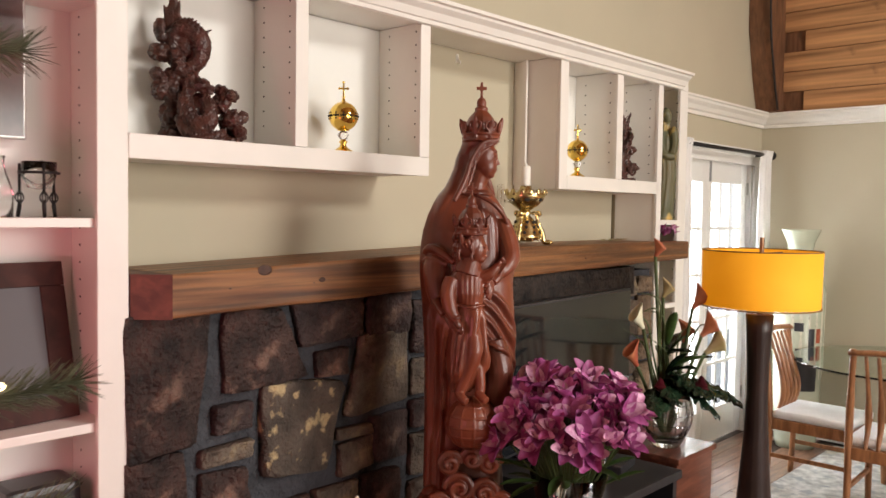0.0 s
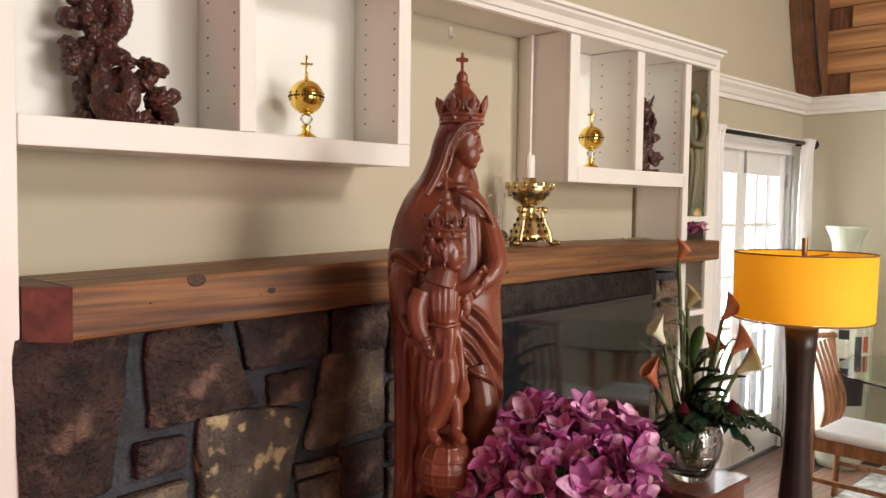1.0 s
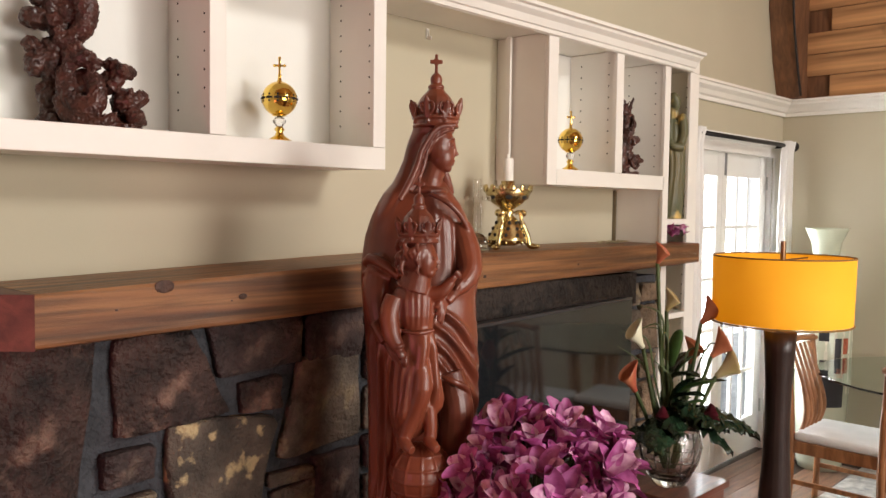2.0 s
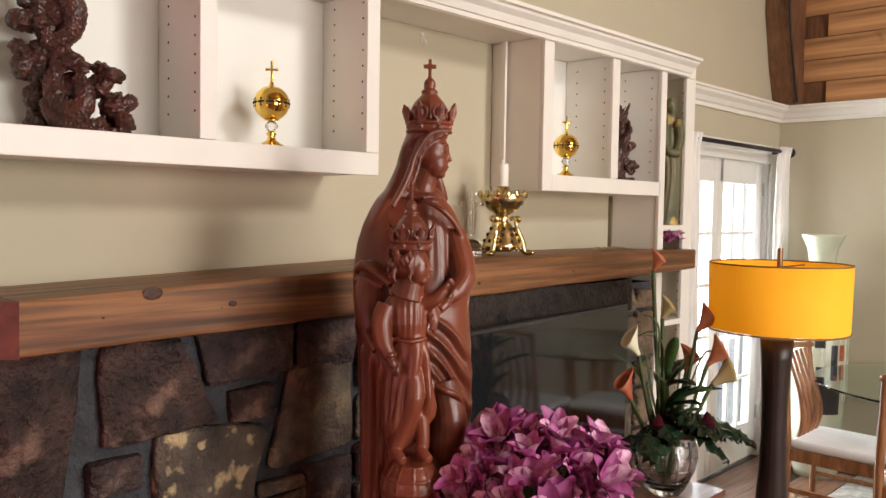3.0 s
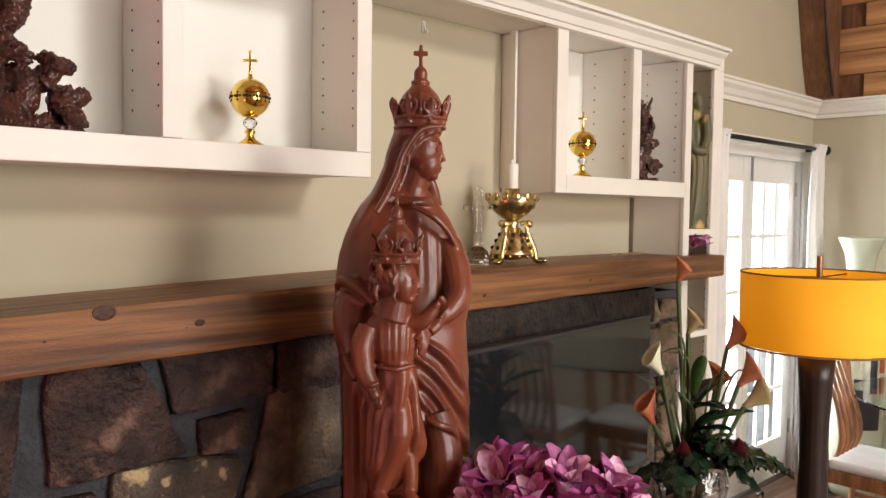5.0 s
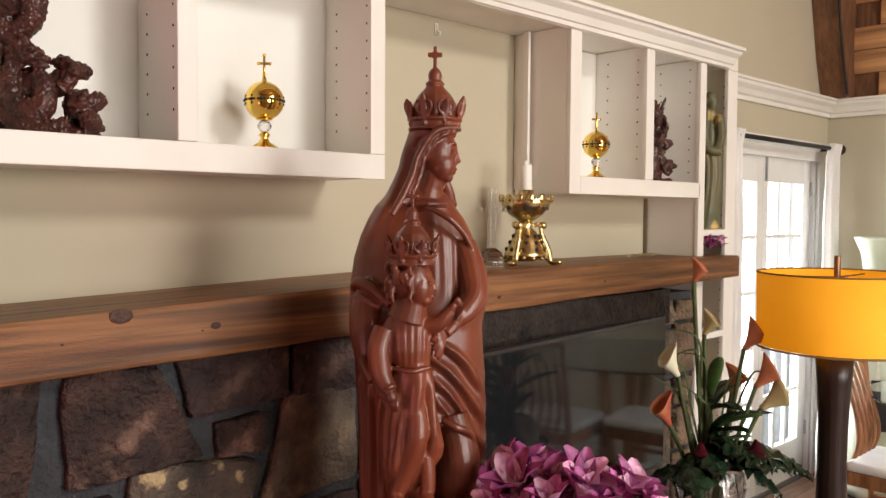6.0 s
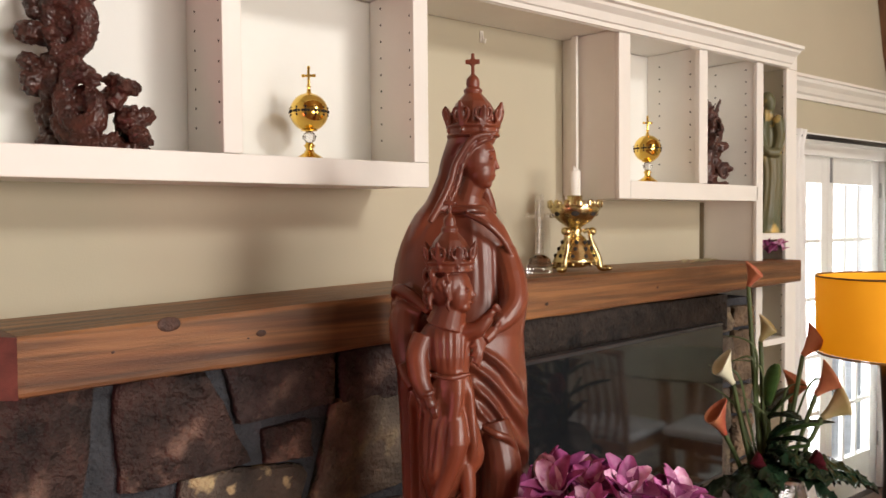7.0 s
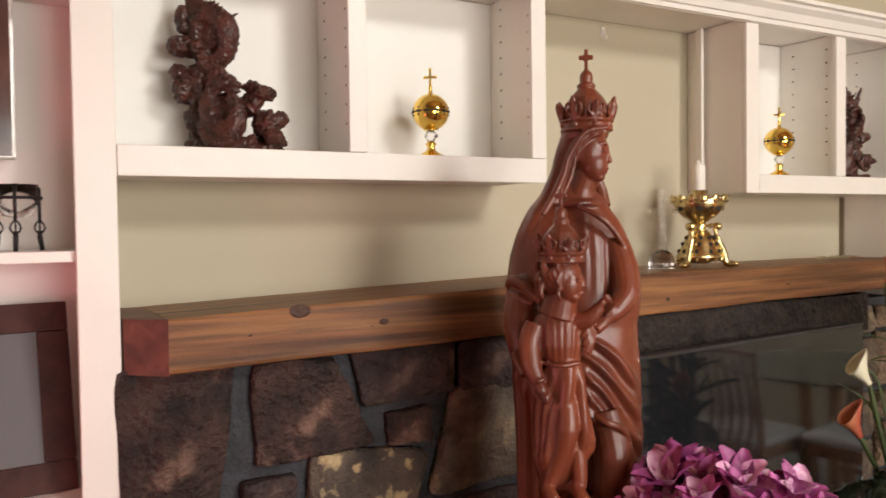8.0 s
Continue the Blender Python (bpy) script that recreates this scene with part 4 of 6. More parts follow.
def carving(seed, height, width):
    """A knotty carved root with clouds, coils and spikes."""
    r = random.Random(seed)
    bm = bmesh.new()
    for k in range(60):
        v = (k / 60) ** 1.25
        half = width * (0.5 - 0.42 * v) * (0.75 + 0.25 * math.sin(v * 12))
        cx = 0.12 * width * math.sin(v * 5)
        q = Vector((cx + r.uniform(-half, half), r.uniform(-0.05, 0.04) * (1 - 0.5 * v), 0.025 + v * height * 0.78))
        ball(bm, q, (r.uniform(0.012, 0.034), r.uniform(0.012, 0.03), r.uniform(0.010, 0.028)), 9)
    for k in range(6):
        v = r.uniform(0.0, 0.7)
        half = width * (0.48 - 0.4 * v)
        c = Vector((-0.08 * width * v + r.uniform(-half, half), r.uniform(-0.06, 0.0), 0.03 + v * height * 0.85))
        a0, rad = r.uniform(0, 6), r.uniform(0.02, 0.042)
        pts = [c + Vector((math.cos(a0 + a * 0.6) * rad, r.uniform(-0.004, 0.004) - 0.012, math.sin(a0 + a * 0.6) * rad)) for a in range(9)]
        tube(bm, pts, [0.012 - 0.0008 * i for i in range(9)], 7)
    tube(bm, curve_pts([(-0.02, 0, 0.02), (-0.05, -0.01, height * 0.3), (0.0, -0.02, height * 0.5), (-0.03, -0.01, height * 0.75), (-0.015, 0, height * 0.9)], 6), [0.04 - 0.0011 * i for i in range(25)], 9)
    for k in range(7):
        a = r.uniform(-0.6, 0.5)
        b = Vector((-0.02 + r.uniform(-0.03, 0.03), r.uniform(-0.03, 0.01), height * r.uniform(0.68, 0.8)))
        tube(bm, [b, b + Vector((a * 0.05, 0, height * 0.12)), b + Vector((a * 0.11, -0.005, height * r.uniform(0.15, 0.22)))], [0.012, 0.009, 0.003], 6)
    box(bm, -width * 0.42, width * 0.42, -0.055, 0.05, 0.0, 0.018, bevel=0.004)
    ob = part("carved_ornament", bm, ROSEW, smooth=True)
    m = ob.modifiers.new("carve", "REMESH")
    m.mode, m.voxel_size, m.use_smooth_shade = "VOXEL", 0.003, True
    tex = bpy.data.textures.new("chisel_marks", "CLOUDS")
    tex.noise_scale = 0.018
    m = ob.modifiers.new("chisel", "DISPLACE")
    m.texture, m.strength = tex, 0.012
    return ob


def rosewood(name, bm, parent, rough, cells):
    """One carved piece of the ornament, fused and tooled."""
    ob = part(name, bm, ROSEW, parent, smooth=True)
    m = ob.modifiers.new("carve", "REMESH")
    m.mode, m.voxel_size, m.use_smooth_shade = "VOXEL", 0.0026, True
    tex = bpy.data.textures.new("chisel_marks", "CLOUDS")
    tex.noise_scale = cells
    m = ob.modifiers.new("chisel", "DISPLACE")
    m.texture, m.strength = tex, rough
    return ob


def dragon_carving(at):
    """A dragon winding up a stack of cloud rocks, with a flame-like crest."""
    o = thing("dragon_carving", at, "dark rosewood carving of a dragon on cloud rocks", "carving", turn=-38)
    q = lambda x, z: ((x - 330) * 0.00088, (560 - z) * 0.00088)
    r = random.Random(5)
    bm = bmesh.new()
    for x, z, rx, rz in ((228, 470, 46, 60), (205, 372, 30, 42), (193, 325, 28, 22), (205, 245, 42, 34), (250, 262, 28, 30), (250, 530, 62, 34), (340, 548, 72, 22), (410, 545, 52, 26), (430, 478, 44, 50), (468, 522, 28, 26), (474, 470, 22, 26), (445, 392, 18, 22), (250, 380, 50, 70), (260, 320, 44, 40)):
        u, v = q(x, z)
        for k in range(3):
            ball(bm, (u + r.uniform(-0.3, 0.3) * rx * 0.00088, -0.015 + r.uniform(-0.02, 0.03), v + r.uniform(-0.25, 0.25) * rz * 0.00088), (rx * 0.00078, 0.030 + r.uniform(0, 0.012), rz * 0.00078), 12)
    line = [(*q(x, z), y) for x, z, y in ((385, 372, -0.01), (415, 375, -0.02), (425, 410, -0.03), (405, 440, -0.035))]
    tube(bm, curve_pts([(u, y, v) for u, v, y in line], 5), [0.016] * 8 + [0.019] * 8, 9)
    box(bm, -0.10, 0.125, -0.05, 0.045, 0.0, 0.014, bevel=0.004)
    rosewood("cloud_rock", bm, o, 0.016, 0.013)
    bm = bmesh.new()

    def coil(pts, radii):
        line = curve_pts([(q(x, z)[0], y, q(x, z)[1]) for x, z, y in pts], 8)
        n = len(line)
        tube(bm, line, [float(np.interp(i / (n - 1), [k / (len(radii) - 1) for k in range(len(radii))], radii)) for i in range(n)], 10)
        for k, p in enumerate(line):
            if k % 2:
                rad = float(np.interp(k / (n - 1), [c / (len(radii) - 1) for c in range(len(radii))], radii))
                tube(bm, [p + Vector((0, -rad * 0.5, rad * 0.6)), p + Vector((rad * 0.4, -rad * 0.8, rad * 1.25))], [rad * 0.35, 0.001], 5)

    coil(((240, 235, -0.02), (252, 175, -0.03), (300, 165, -0.035), (340, 205, -0.035), (335, 265, -0.03), (292, 308, -0.03), (255, 300, -0.04)), [0.020, 0.024, 0.028, 0.03, 0.026, 0.022, 0.018])
    coil(((285, 390, -0.04), (292, 450, -0.05), (330, 505, -0.055), (368, 492, -0.055), (372, 440, -0.05), (350, 405, -0.045)), [0.022, 0.026, 0.028, 0.028, 0.024, 0.018])
    coil(((265, 470, -0.05), (300, 530, -0.055), (370, 545, -0.055), (430, 525, -0.05)), [0.014, 0.02, 0.02, 0.012])
    for x, z, rx, ry, rz, y in ((340, 362, 36, 30, 26, -0.05), (372, 372, 20, 20, 12, -0.055), (372, 388, 16, 16, 7, -0.055), (352, 350, 12, 12, 10, -0.075), (200, 165, 25, 28, 40, -0.02), (208, 195, 22, 24, 20, -0.03), (285, 215, 42, 34, 52, -0.012), (262, 270, 36, 34, 40, -0.012), (330, 440, 44, 36, 56, -0.02), (300, 345, 40, 34, 36, -0.02), (395, 425, 26, 26, 36, -0.02), (245, 200, 20, 24, 40, -0.02)):
        ball(bm, (q(x, z)[0], y, q(x, z)[1]), (rx * 0.00088, ry * 0.00088, rz * 0.00088), 12)
    for k in range(12):
        a = 1.7 + k * 0.22
        c = Vector((q(335, 365)[0], -0.05, q(335, 365)[1]))
        d = Vector((math.cos(a), -0.15 + 0.03 * (k % 3), math.sin(a)))
        tube(bm, [c + d * 0.02, c + d * 0.036 + Vector((0, 0, 0.004)), c + d * (0.046 + 0.008 * (k % 2))], [0.007, 0.005, 0.001], 6)
    tube(bm, [(q(318, 185)[0], -0.03, q(318, 185)[1]), (q(348, 180)[0], -0.035, q(348, 180)[1]), (q(380, 163)[0], -0.04, q(380, 163)[1])], [0.014, 0.008, 0.001], 7)
    rosewood("dragon", bm, o, 0.009, 0.006)
    bm = bmesh.new()
    for x0, z0, x1, z1 in ((240, 165, 238, 12), (256, 160, 268, 60), (228, 160, 212, 78), (247, 120, 254, 18), (234, 140, 226, 82), (285, 165, 282, 138), (262, 150, 276, 120)):
        (a, b), (c, d) = q(x0, z0), q(x1, z1)
        tube(bm, curve_pts([(a, -0.025, b), (a + (c - a) * 0.3, -0.03, b + (d - b) * 0.5), (c, -0.03, d)], 5), [0.013, 0.013, 0.012, 0.012, 0.011, 0.010, 0.009, 0.007, 0.005, 0.003, 0.0012], 7, flat=0.6)
    rosewood("flame_crest", bm, o, 0.003, 0.01)
    return o


dragon_carving((0.295, -0.15, 1.837))
c = carving(9, 0.40, 0.16)
c.location = (2.86, -0.15, 1.811)
tagged(c, "slender dark wooden dragon carving in the shelf bay", "carving")

GOLD = mat("polished_gold", (0.90, 0.61, 0.14), 0.12, 1.0, vary=0.06, scale=10, bump=0.02)
CRYS = glass("clear_crystal")


def orb(at, k, label):
    o = thing("golden_orb", at, label, "ornament", "golden orbs")
    bm = bmesh.new()
    lathe(bm, [(0.01, 0), (0.038, 0.0), (0.038, 0.005), (0.032, 0.012), (0.014, 0.024), (0.009, 0.034), (0.015, 0.042), (0.009, 0.048), (0.009, 0.05)], 28, wobble=lambda a, z: 1 + (0.04 * math.cos(16 * a) if z < 0.02 else 0))
    part("foot", bm, GOLD, o, smooth=True)
    bm = bmesh.new()
    lathe(bm, [(0.008, 0.05), (0.016, 0.058), (0.018, 0.066), (0.013, 0.074), (0.008, 0.078)], 12)
    part("crystal_bead", bm, CRYS, o, "clear crystal bead")
    bm = bmesh.new()
    lathe(bm, [(0.01, 0.078), (0.022, 0.08), (0.008, 0.083)], 20)
    ball(bm, (0, 0, 0.127), 0.049, 32)
    part("globe", bm, GOLD, o, smooth=True)
    bm = bmesh.new()
    for i in range(12):
        a = i / 12 * 6.2832
        for da, dz, rr in ((0, 0, 0.005), (0.16, 0, 0.0035), (-0.16, 0, 0.0035), (0, 0.009, 0.0035), (0, -0.009, 0.0035)):
            rad = math.sqrt(0.0478 ** 2 - dz ** 2)
            ball(bm, (rad * math.cos(a + da), rad * math.sin(a + da), 0.127 + dz), (rr, rr, rr), 6)
    part("pierced_pattern", bm, HOLE, o, "ring of small dark pierced crosses")
    bm = bmesh.new()
    lathe(bm, [(0.018, 0.166), (0.014, 0.172), (0.006, 0.178), (0.004, 0.19), (0.006, 0.193), (0.003, 0.196)], 16)
    box(bm, -0.003, 0.003, -0.003, 0.003, 0.192, 0.24, bevel=0.001)
    box(bm, -0.013, 0.013, -0.0028, 0.0028, 0.217, 0.223, bevel=0.001)
    for x, z in ((-0.014, 0.22), (0.014, 0.22), (0, 0.241)):
        ball(bm, (x, 0, z), 0.0045, 8)
    part("finial_cross", bm, GOLD, o, smooth=True)
    o.matrix_world = pose(*at, 0, 0, -40) @ Matrix.Diagonal((k, k, k, 1))
    return o


orb((0.885, -0.15, 1.837), 1.1, "golden globe with a cross on a crystal stem, on the shelf")
orb((2.41, -0.16, 1.811), 1.1, "golden globe with a cross standing in the far shelf bay")

# small painted figure in the tower shelf
bm = bmesh.new()
drape(bm, [(0.47, -0.02, 0.02, 0, 0.8), (0.43, -0.03, 0.03, 0, 0.75), (0.39, -0.055, 0.05, 0, 0.7), (0.30, -0.062, 0.06, 0, 0.75), (0.2, -0.05, 0.065, 0, 0.75), (0.1, -0.05, 0.06, 0, 0.75), (0.03, -0.055, 0.055, 0, 0.75), (0.0, -0.06, 0.06, 0, 0.8)],
      [([(-0.03 + 0.02 * k, 0.30), (-0.02 + 0.018 * k, 0.2), (-0.035 + 0.018 * k, 0.03)], 0.009, 0.012) for k in range(4)], n=60, steps=50, ripple=0.004, seed=3.0)
ball(bm, (0.005, -0.005, 0.49), (0.026, 0.028, 0.036), 14)
ball(bm, (-0.004, 0.0, 0.505), (0.029, 0.031, 0.03), 12)
ball(bm, (0.03, -0.04, 0.425), 0.02, 10)
tube(bm, curve_pts([(0.03, -0.04, 0.42), (0.035, -0.045, 0.36), (0.02, -0.04, 0.31)], 4), 0.024, 8)
tube(bm, curve_pts([(-0.05, -0.02, 0.38), (-0.03, -0.055, 0.31), (0.03, -0.06, 0.30)], 4), 0.017, 8)
pf = part("painted_figure", bm, mat("painted_plaster", (0.30, 0.24, 0.10), 0.45, vary=0.5, scale=9, bump=0.08, second=(0.10, 0.12, 0.07), stretch=(1, 1, 0.6), spots=((0.62, 0.42, 0.12), 8, 0.57)), smooth=True)
m = pf.modifiers.new("carve", "REMESH")
m.mode, m.voxel_size, m.use_smooth_shade = "VOXEL", 0.004, True
pf.matrix_world = pose(3.225, -0.215, 1.604, 0, 0, -40) @ Matrix.Diagonal((1.0, 1.0, 1.2, 1))
tagged(pf, "small painted plaster figure in green and gold robes", "statue")
# ---------------------------------------------------------------- floor lamp
SHADE = mat("amber_linen_shade", (0.86, 0.42, 0.02), 0.8, vary=0.05, scale=6, bump=0.15, fine=300)
sb = SHADE.node_tree.nodes["Principled BSDF"]
sb.inputs["Emission Color"].default_value, sb.inputs["Emission Strength"].default_value = (1.0, 0.33, 0.002, 1), 0.36
lampo = thing("floor_lamp", (2.44, -1.10, 0), "lit floor lamp with an amber drum shade and dark fluted column", "lamp")
bm = bmesh.new()
rings = []
for r, z in ((0.242, 1.245), (0.246, 1.485), (0.242, 1.485), (0.238, 1.245)):
    rings.append([(r * math.cos(a / 64 * 6.28319), r * math.sin(a / 64 * 6.28319), z) for a in range(64)])
loft(bm, rings + [rings[0]], cap=False)
part("shade", bm, SHADE, lampo, "amber linen drum shade, lit from within", smooth=True)
for z in (1.241, 1.483):
    bm = bmesh.new()
    tube(bm, [(0.244 * math.cos(a / 64 * 6.28319), 0.244 * math.sin(a / 64 * 6.28319), z) for a in range(65)], 0.0035, 6)
    part("rim", bm, mat("brown_rim_tape", (0.25, 0.13, 0.03), 0.8), lampo)
bm = bmesh.new()
lathe(bm, [(0.11, 0.0), (0.115, 0.012), (0.10, 0.03), (0.084, 0.2), (0.066, 0.45), (0.049, 0.7), (0.043, 0.85), (0.045, 1.0), (0.052, 1.13), (0.057, 1.205), (0.05, 1.207)], 48, wobble=lambda a, z: 1 + 0.03 * abs(math.sin(9 * a)))
part("column", bm, mat("dark_brown_fluted_resin", (0.028, 0.016, 0.014), 0.33, vary=0.3, scale=9, bump=0.05), lampo, smooth=True)
bm = bmesh.new()
tube(bm, [(0, 0, 1.2), (0, 0, 1.30)], 0.014, 12)
part("stem", bm, mat("bronze_metal", (0.2, 0.12, 0.07), 0.35, 0.9), lampo)
bm = bmesh.new()
tube(bm, [(0, 0, 1.46), (0, 0, 1.54)], 0.010, 12)
for a in (0, 2.094, 4.189):
    tube(bm, [(0, 0, 1.47), (0.24 * math.cos(a), 0.24 * math.sin(a), 1.47)], 0.003, 6)
part("finial_and_spider", bm, mat("bronze_finial", (0.2, 0.12, 0.07), 0.35, 0.9), lampo)
bulb = bpy.data.materials.new("warm_bulb")
bulb.use_nodes = True
bulb.node_tree.nodes["Principled BSDF"].inputs["Emission Color"].default_value = (1, 0.75, 0.4, 1)
bulb.node_tree.nodes["Principled BSDF"].inputs["Emission Strength"].default_value = 9
bm = bmesh.new()
ball(bm, (0, 0, 1.36), (0.03, 0.03, 0.045), 14)
part("bulb", bm, bulb, lampo, "glowing bulb", smooth=True)

# ---------------------------------------------------------------- flowers
GREEN = mat("leaf_green", (0.05, 0.10, 0.025), 0.4, vary=0.35, scale=20, bump=0.1)
DKGREEN = mat("dark_glossy_leaf", (0.012, 0.028, 0.014), 0.25, vary=0.4, scale=14, bump=0.15)
STEM = mat("stem_green", (0.06, 0.085, 0.025), 0.5, vary=0.3, scale=15, bump=0.05)
PETAL = mat("magenta_petal", (0.34, 0.025, 0.18), 0.5, vary=0.35, scale=35, bump=0.1, island=0.35, second=(0.52, 0.13, 0.36), fine=90)
PETAL2 = mat("pale_pink_petal", (0.55, 0.14, 0.38), 0.5, vary=0.2, scale=45, bump=0.1, island=0.25, second=(0.78, 0.50, 0.62), spots=((0.30, 0.01, 0.1), 70, 0.62))


def petal(bm, m, length, width, cup, curl, tip=0.4, seg=5):
    """A spoon-shaped petal that grows along +x and bends up."""
    rows = []
    for i in range(seg + 1):
        v = i / seg
        w = width * (math.sin(math.pi * (v ** 1.2 * 0.78 + 0.10)) ** 0.8) * (1 if v < 0.99 else 0.55 + 0.45 * tip)
        x, z = length * v, curl * v * v
        rows.append([m @ Vector((x, s * w / 2, z + cup * abs(s) ** 2 * w)) for s in (-1, -0.5, 0, 0.5, 1)])
    vs = [[bm.verts.new(p) for p in r] for r in rows]
    for a, b in zip(vs, vs[1:]):
        for i in range(4):
            bm.faces.new((a[i], a[i + 1], b[i + 1], b[i]))


def bloom_mesh(seed, pale):
    r = random.Random(seed)
    bm = bmesh.new()
    for k in range(6):
        if (k % 3 == 0) != pale:
            continue
        m = Matrix.Rotation(k * 1.0472 + r.uniform(-0.15, 0.15), 4, "Z") @ Matrix.Rotation(-r.uniform(0.85, 1.3), 4, "Y")
        petal(bm, m, r.uniform(0.066, 0.082), r.uniform(0.036, 0.046), 0.3, -0.022, seg=6)
    me = bpy.data.meshes.new("petals")
    bm.to_mesh(me), bm.free()
    me.materials.append(PETAL2 if pale else PETAL)
    me.polygons.foreach_set("use_smooth", [True] * len(me.polygons))
    return me


vase = thing("glass_vase", (1.075, -1.05, 0.54), "clear ribbed glass vase holding pink flowers", "vase")
bm = bmesh.new()
lathe(bm, [(0.02, 0.0), (0.075, 0.0), (0.08, 0.02), (0.095, 0.15), (0.125, 0.275), (0.121, 0.275), (0.09, 0.15), (0.072, 0.03), (0.02, 0.02)], 36, wobble=lambda a, z: 1 + 0.015 * math.sin(12 * a))
part("body", bm, CRYS, vase, smooth=True)
bq = thing("flower_bouquet", (1.075, -1.05, 0.55), "full bouquet of magenta and pink lilies with green leaves", "flowers")
rf = random.Random(21)
meshes = [(bloom_mesh(s, False), bloom_mesh(s, True)) for s in range(5)]
bm = bmesh.new()
for k in range(78):
    u1 = k / 78
    z = 1 - 0.86 * u1
    a = k * 2.39996
    rr = math.sqrt(max(0, 1 - z * z))
    jit = rf.uniform(0.74, 1.08)
    d = Vector((rr * math.cos(a), rr * math.sin(a), z))
    p = Vector((d.x * 0.222 * jit, d.y * 0.222 * jit, 0.375 + d.z * 0.165 * jit - 0.03 * (1 - z)))
    q = (d + Vector((rf.uniform(-0.45, 0.45), rf.uniform(-0.45, 0.45), rf.uniform(-0.1, 0.5)))).normalized().to_track_quat("Z", "Y")
    s = rf.uniform(0.8, 1.25)
    fl = new("bloom", meshes[k % 5][0])
    fl.parent = bq
    fl.matrix_local = Matrix.LocRotScale(p, q, (s, s, s))
    f2 = new("pale_petals", meshes[k % 5][1])
    f2.parent = fl
    tube(bm, curve_pts([(rf.uniform(-0.03, 0.03), rf.uniform(-0.03, 0.03), 0.02), (p.x * 0.35, p.y * 0.35, 0.2), tuple(p)], 3), 0.003, 5)
part("stem_mass", bm, STEM, bq)
for k in range(34):
    bm = bmesh.new()
    a, z = rf.uniform(0, 6.28), rf.uniform(0.18, 0.44)
    m = Matrix.Translation((0.10 * math.cos(a), 0.10 * math.sin(a), z)) @ Matrix.Rotation(a, 4, "Z") @ Matrix.Rotation(-rf.uniform(-0.2, 0.9), 4, "Y")
    petal(bm, m, rf.uniform(0.10, 0.16), 0.034, 0.2, -0.02, 0.1)
    part("leaf", bm, GREEN, bq, smooth=True)

et = thing("end_table", (2.205, -0.77, 0), "reddish-brown wooden end table under the crystal vase", "table")
REDW = wood("red_brown_wood", (0.16, 0.05, 0.03), (0.23, 0.085, 0.05), 6, 0.3, (1, 8, 8), 0.06, coat=0.3)
part("top", boxes((-0.18, 0.18, -0.18, 0.18, 0.595, 0.62), bevel=0.004), REDW, et)
part("body", boxes((-0.165, 0.165, -0.165, 0.165, 0.0, 0.594), bevel=0.003), REDW, et)
cv = thing("crystal_vase", (2.19, -0.80, 0.62), "cut-crystal vase with a lattice pattern on the end table", "vase")
bm = bmesh.new()
prof = [(0.02, 0.0), (0.06, 0.0), (0.068, 0.015), (0.105, 0.09), (0.118, 0.15), (0.105, 0.21), (0.085, 0.235), (0.08, 0.235), (0.10, 0.205), (0.11, 0.15), (0.098, 0.095), (0.06, 0.03), (0.02, 0.022)]
lathe(bm, prof, 40)
part("body", bm, CRYS, cv, smooth=True)
bm = bmesh.new()
for z, r in ((0.06, 0.0905), (0.105, 0.109), (0.15, 0.1185), (0.195, 0.1095)):
    tube(bm, [(r * math.cos(a / 36 * 6.28319), r * math.sin(a / 36 * 6.28319), z) for a in range(37)], 0.003, 6)
for k in range(14):
    a = k / 14 * 6.28319
    tube(bm, [(r * 1.005 * math.cos(a), r * 1.005 * math.sin(a), z) for r, z in prof[2:6]], 0.003, 6)
part("cut_lattice", bm, CRYS, cv, "raised cut-glass lattice")

ar = thing("calla_arrangement", (2.19, -0.80, 0.65), "arrangement of calla lilies, dark roses and monstera leaves", "flowers")
CW, CR, CO = mat("white_calla", (0.72, 0.70, 0.52), 0.5, vary=0.1, scale=12), mat("coral_calla", (0.55, 0.10, 0.06), 0.45, vary=0.3, scale=12, second=(0.62, 0.25, 0.12)), mat("yellow_green_calla", (0.55, 0.45, 0.16), 0.5, vary=0.2, scale=12, second=(0.6, 0.5, 0.3))
BURG = mat("burgundy_petal", (0.12, 0.008, 0.02), 0.5, vary=0.3, scale=20, bump=0.1)
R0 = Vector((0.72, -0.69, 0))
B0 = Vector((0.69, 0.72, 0))


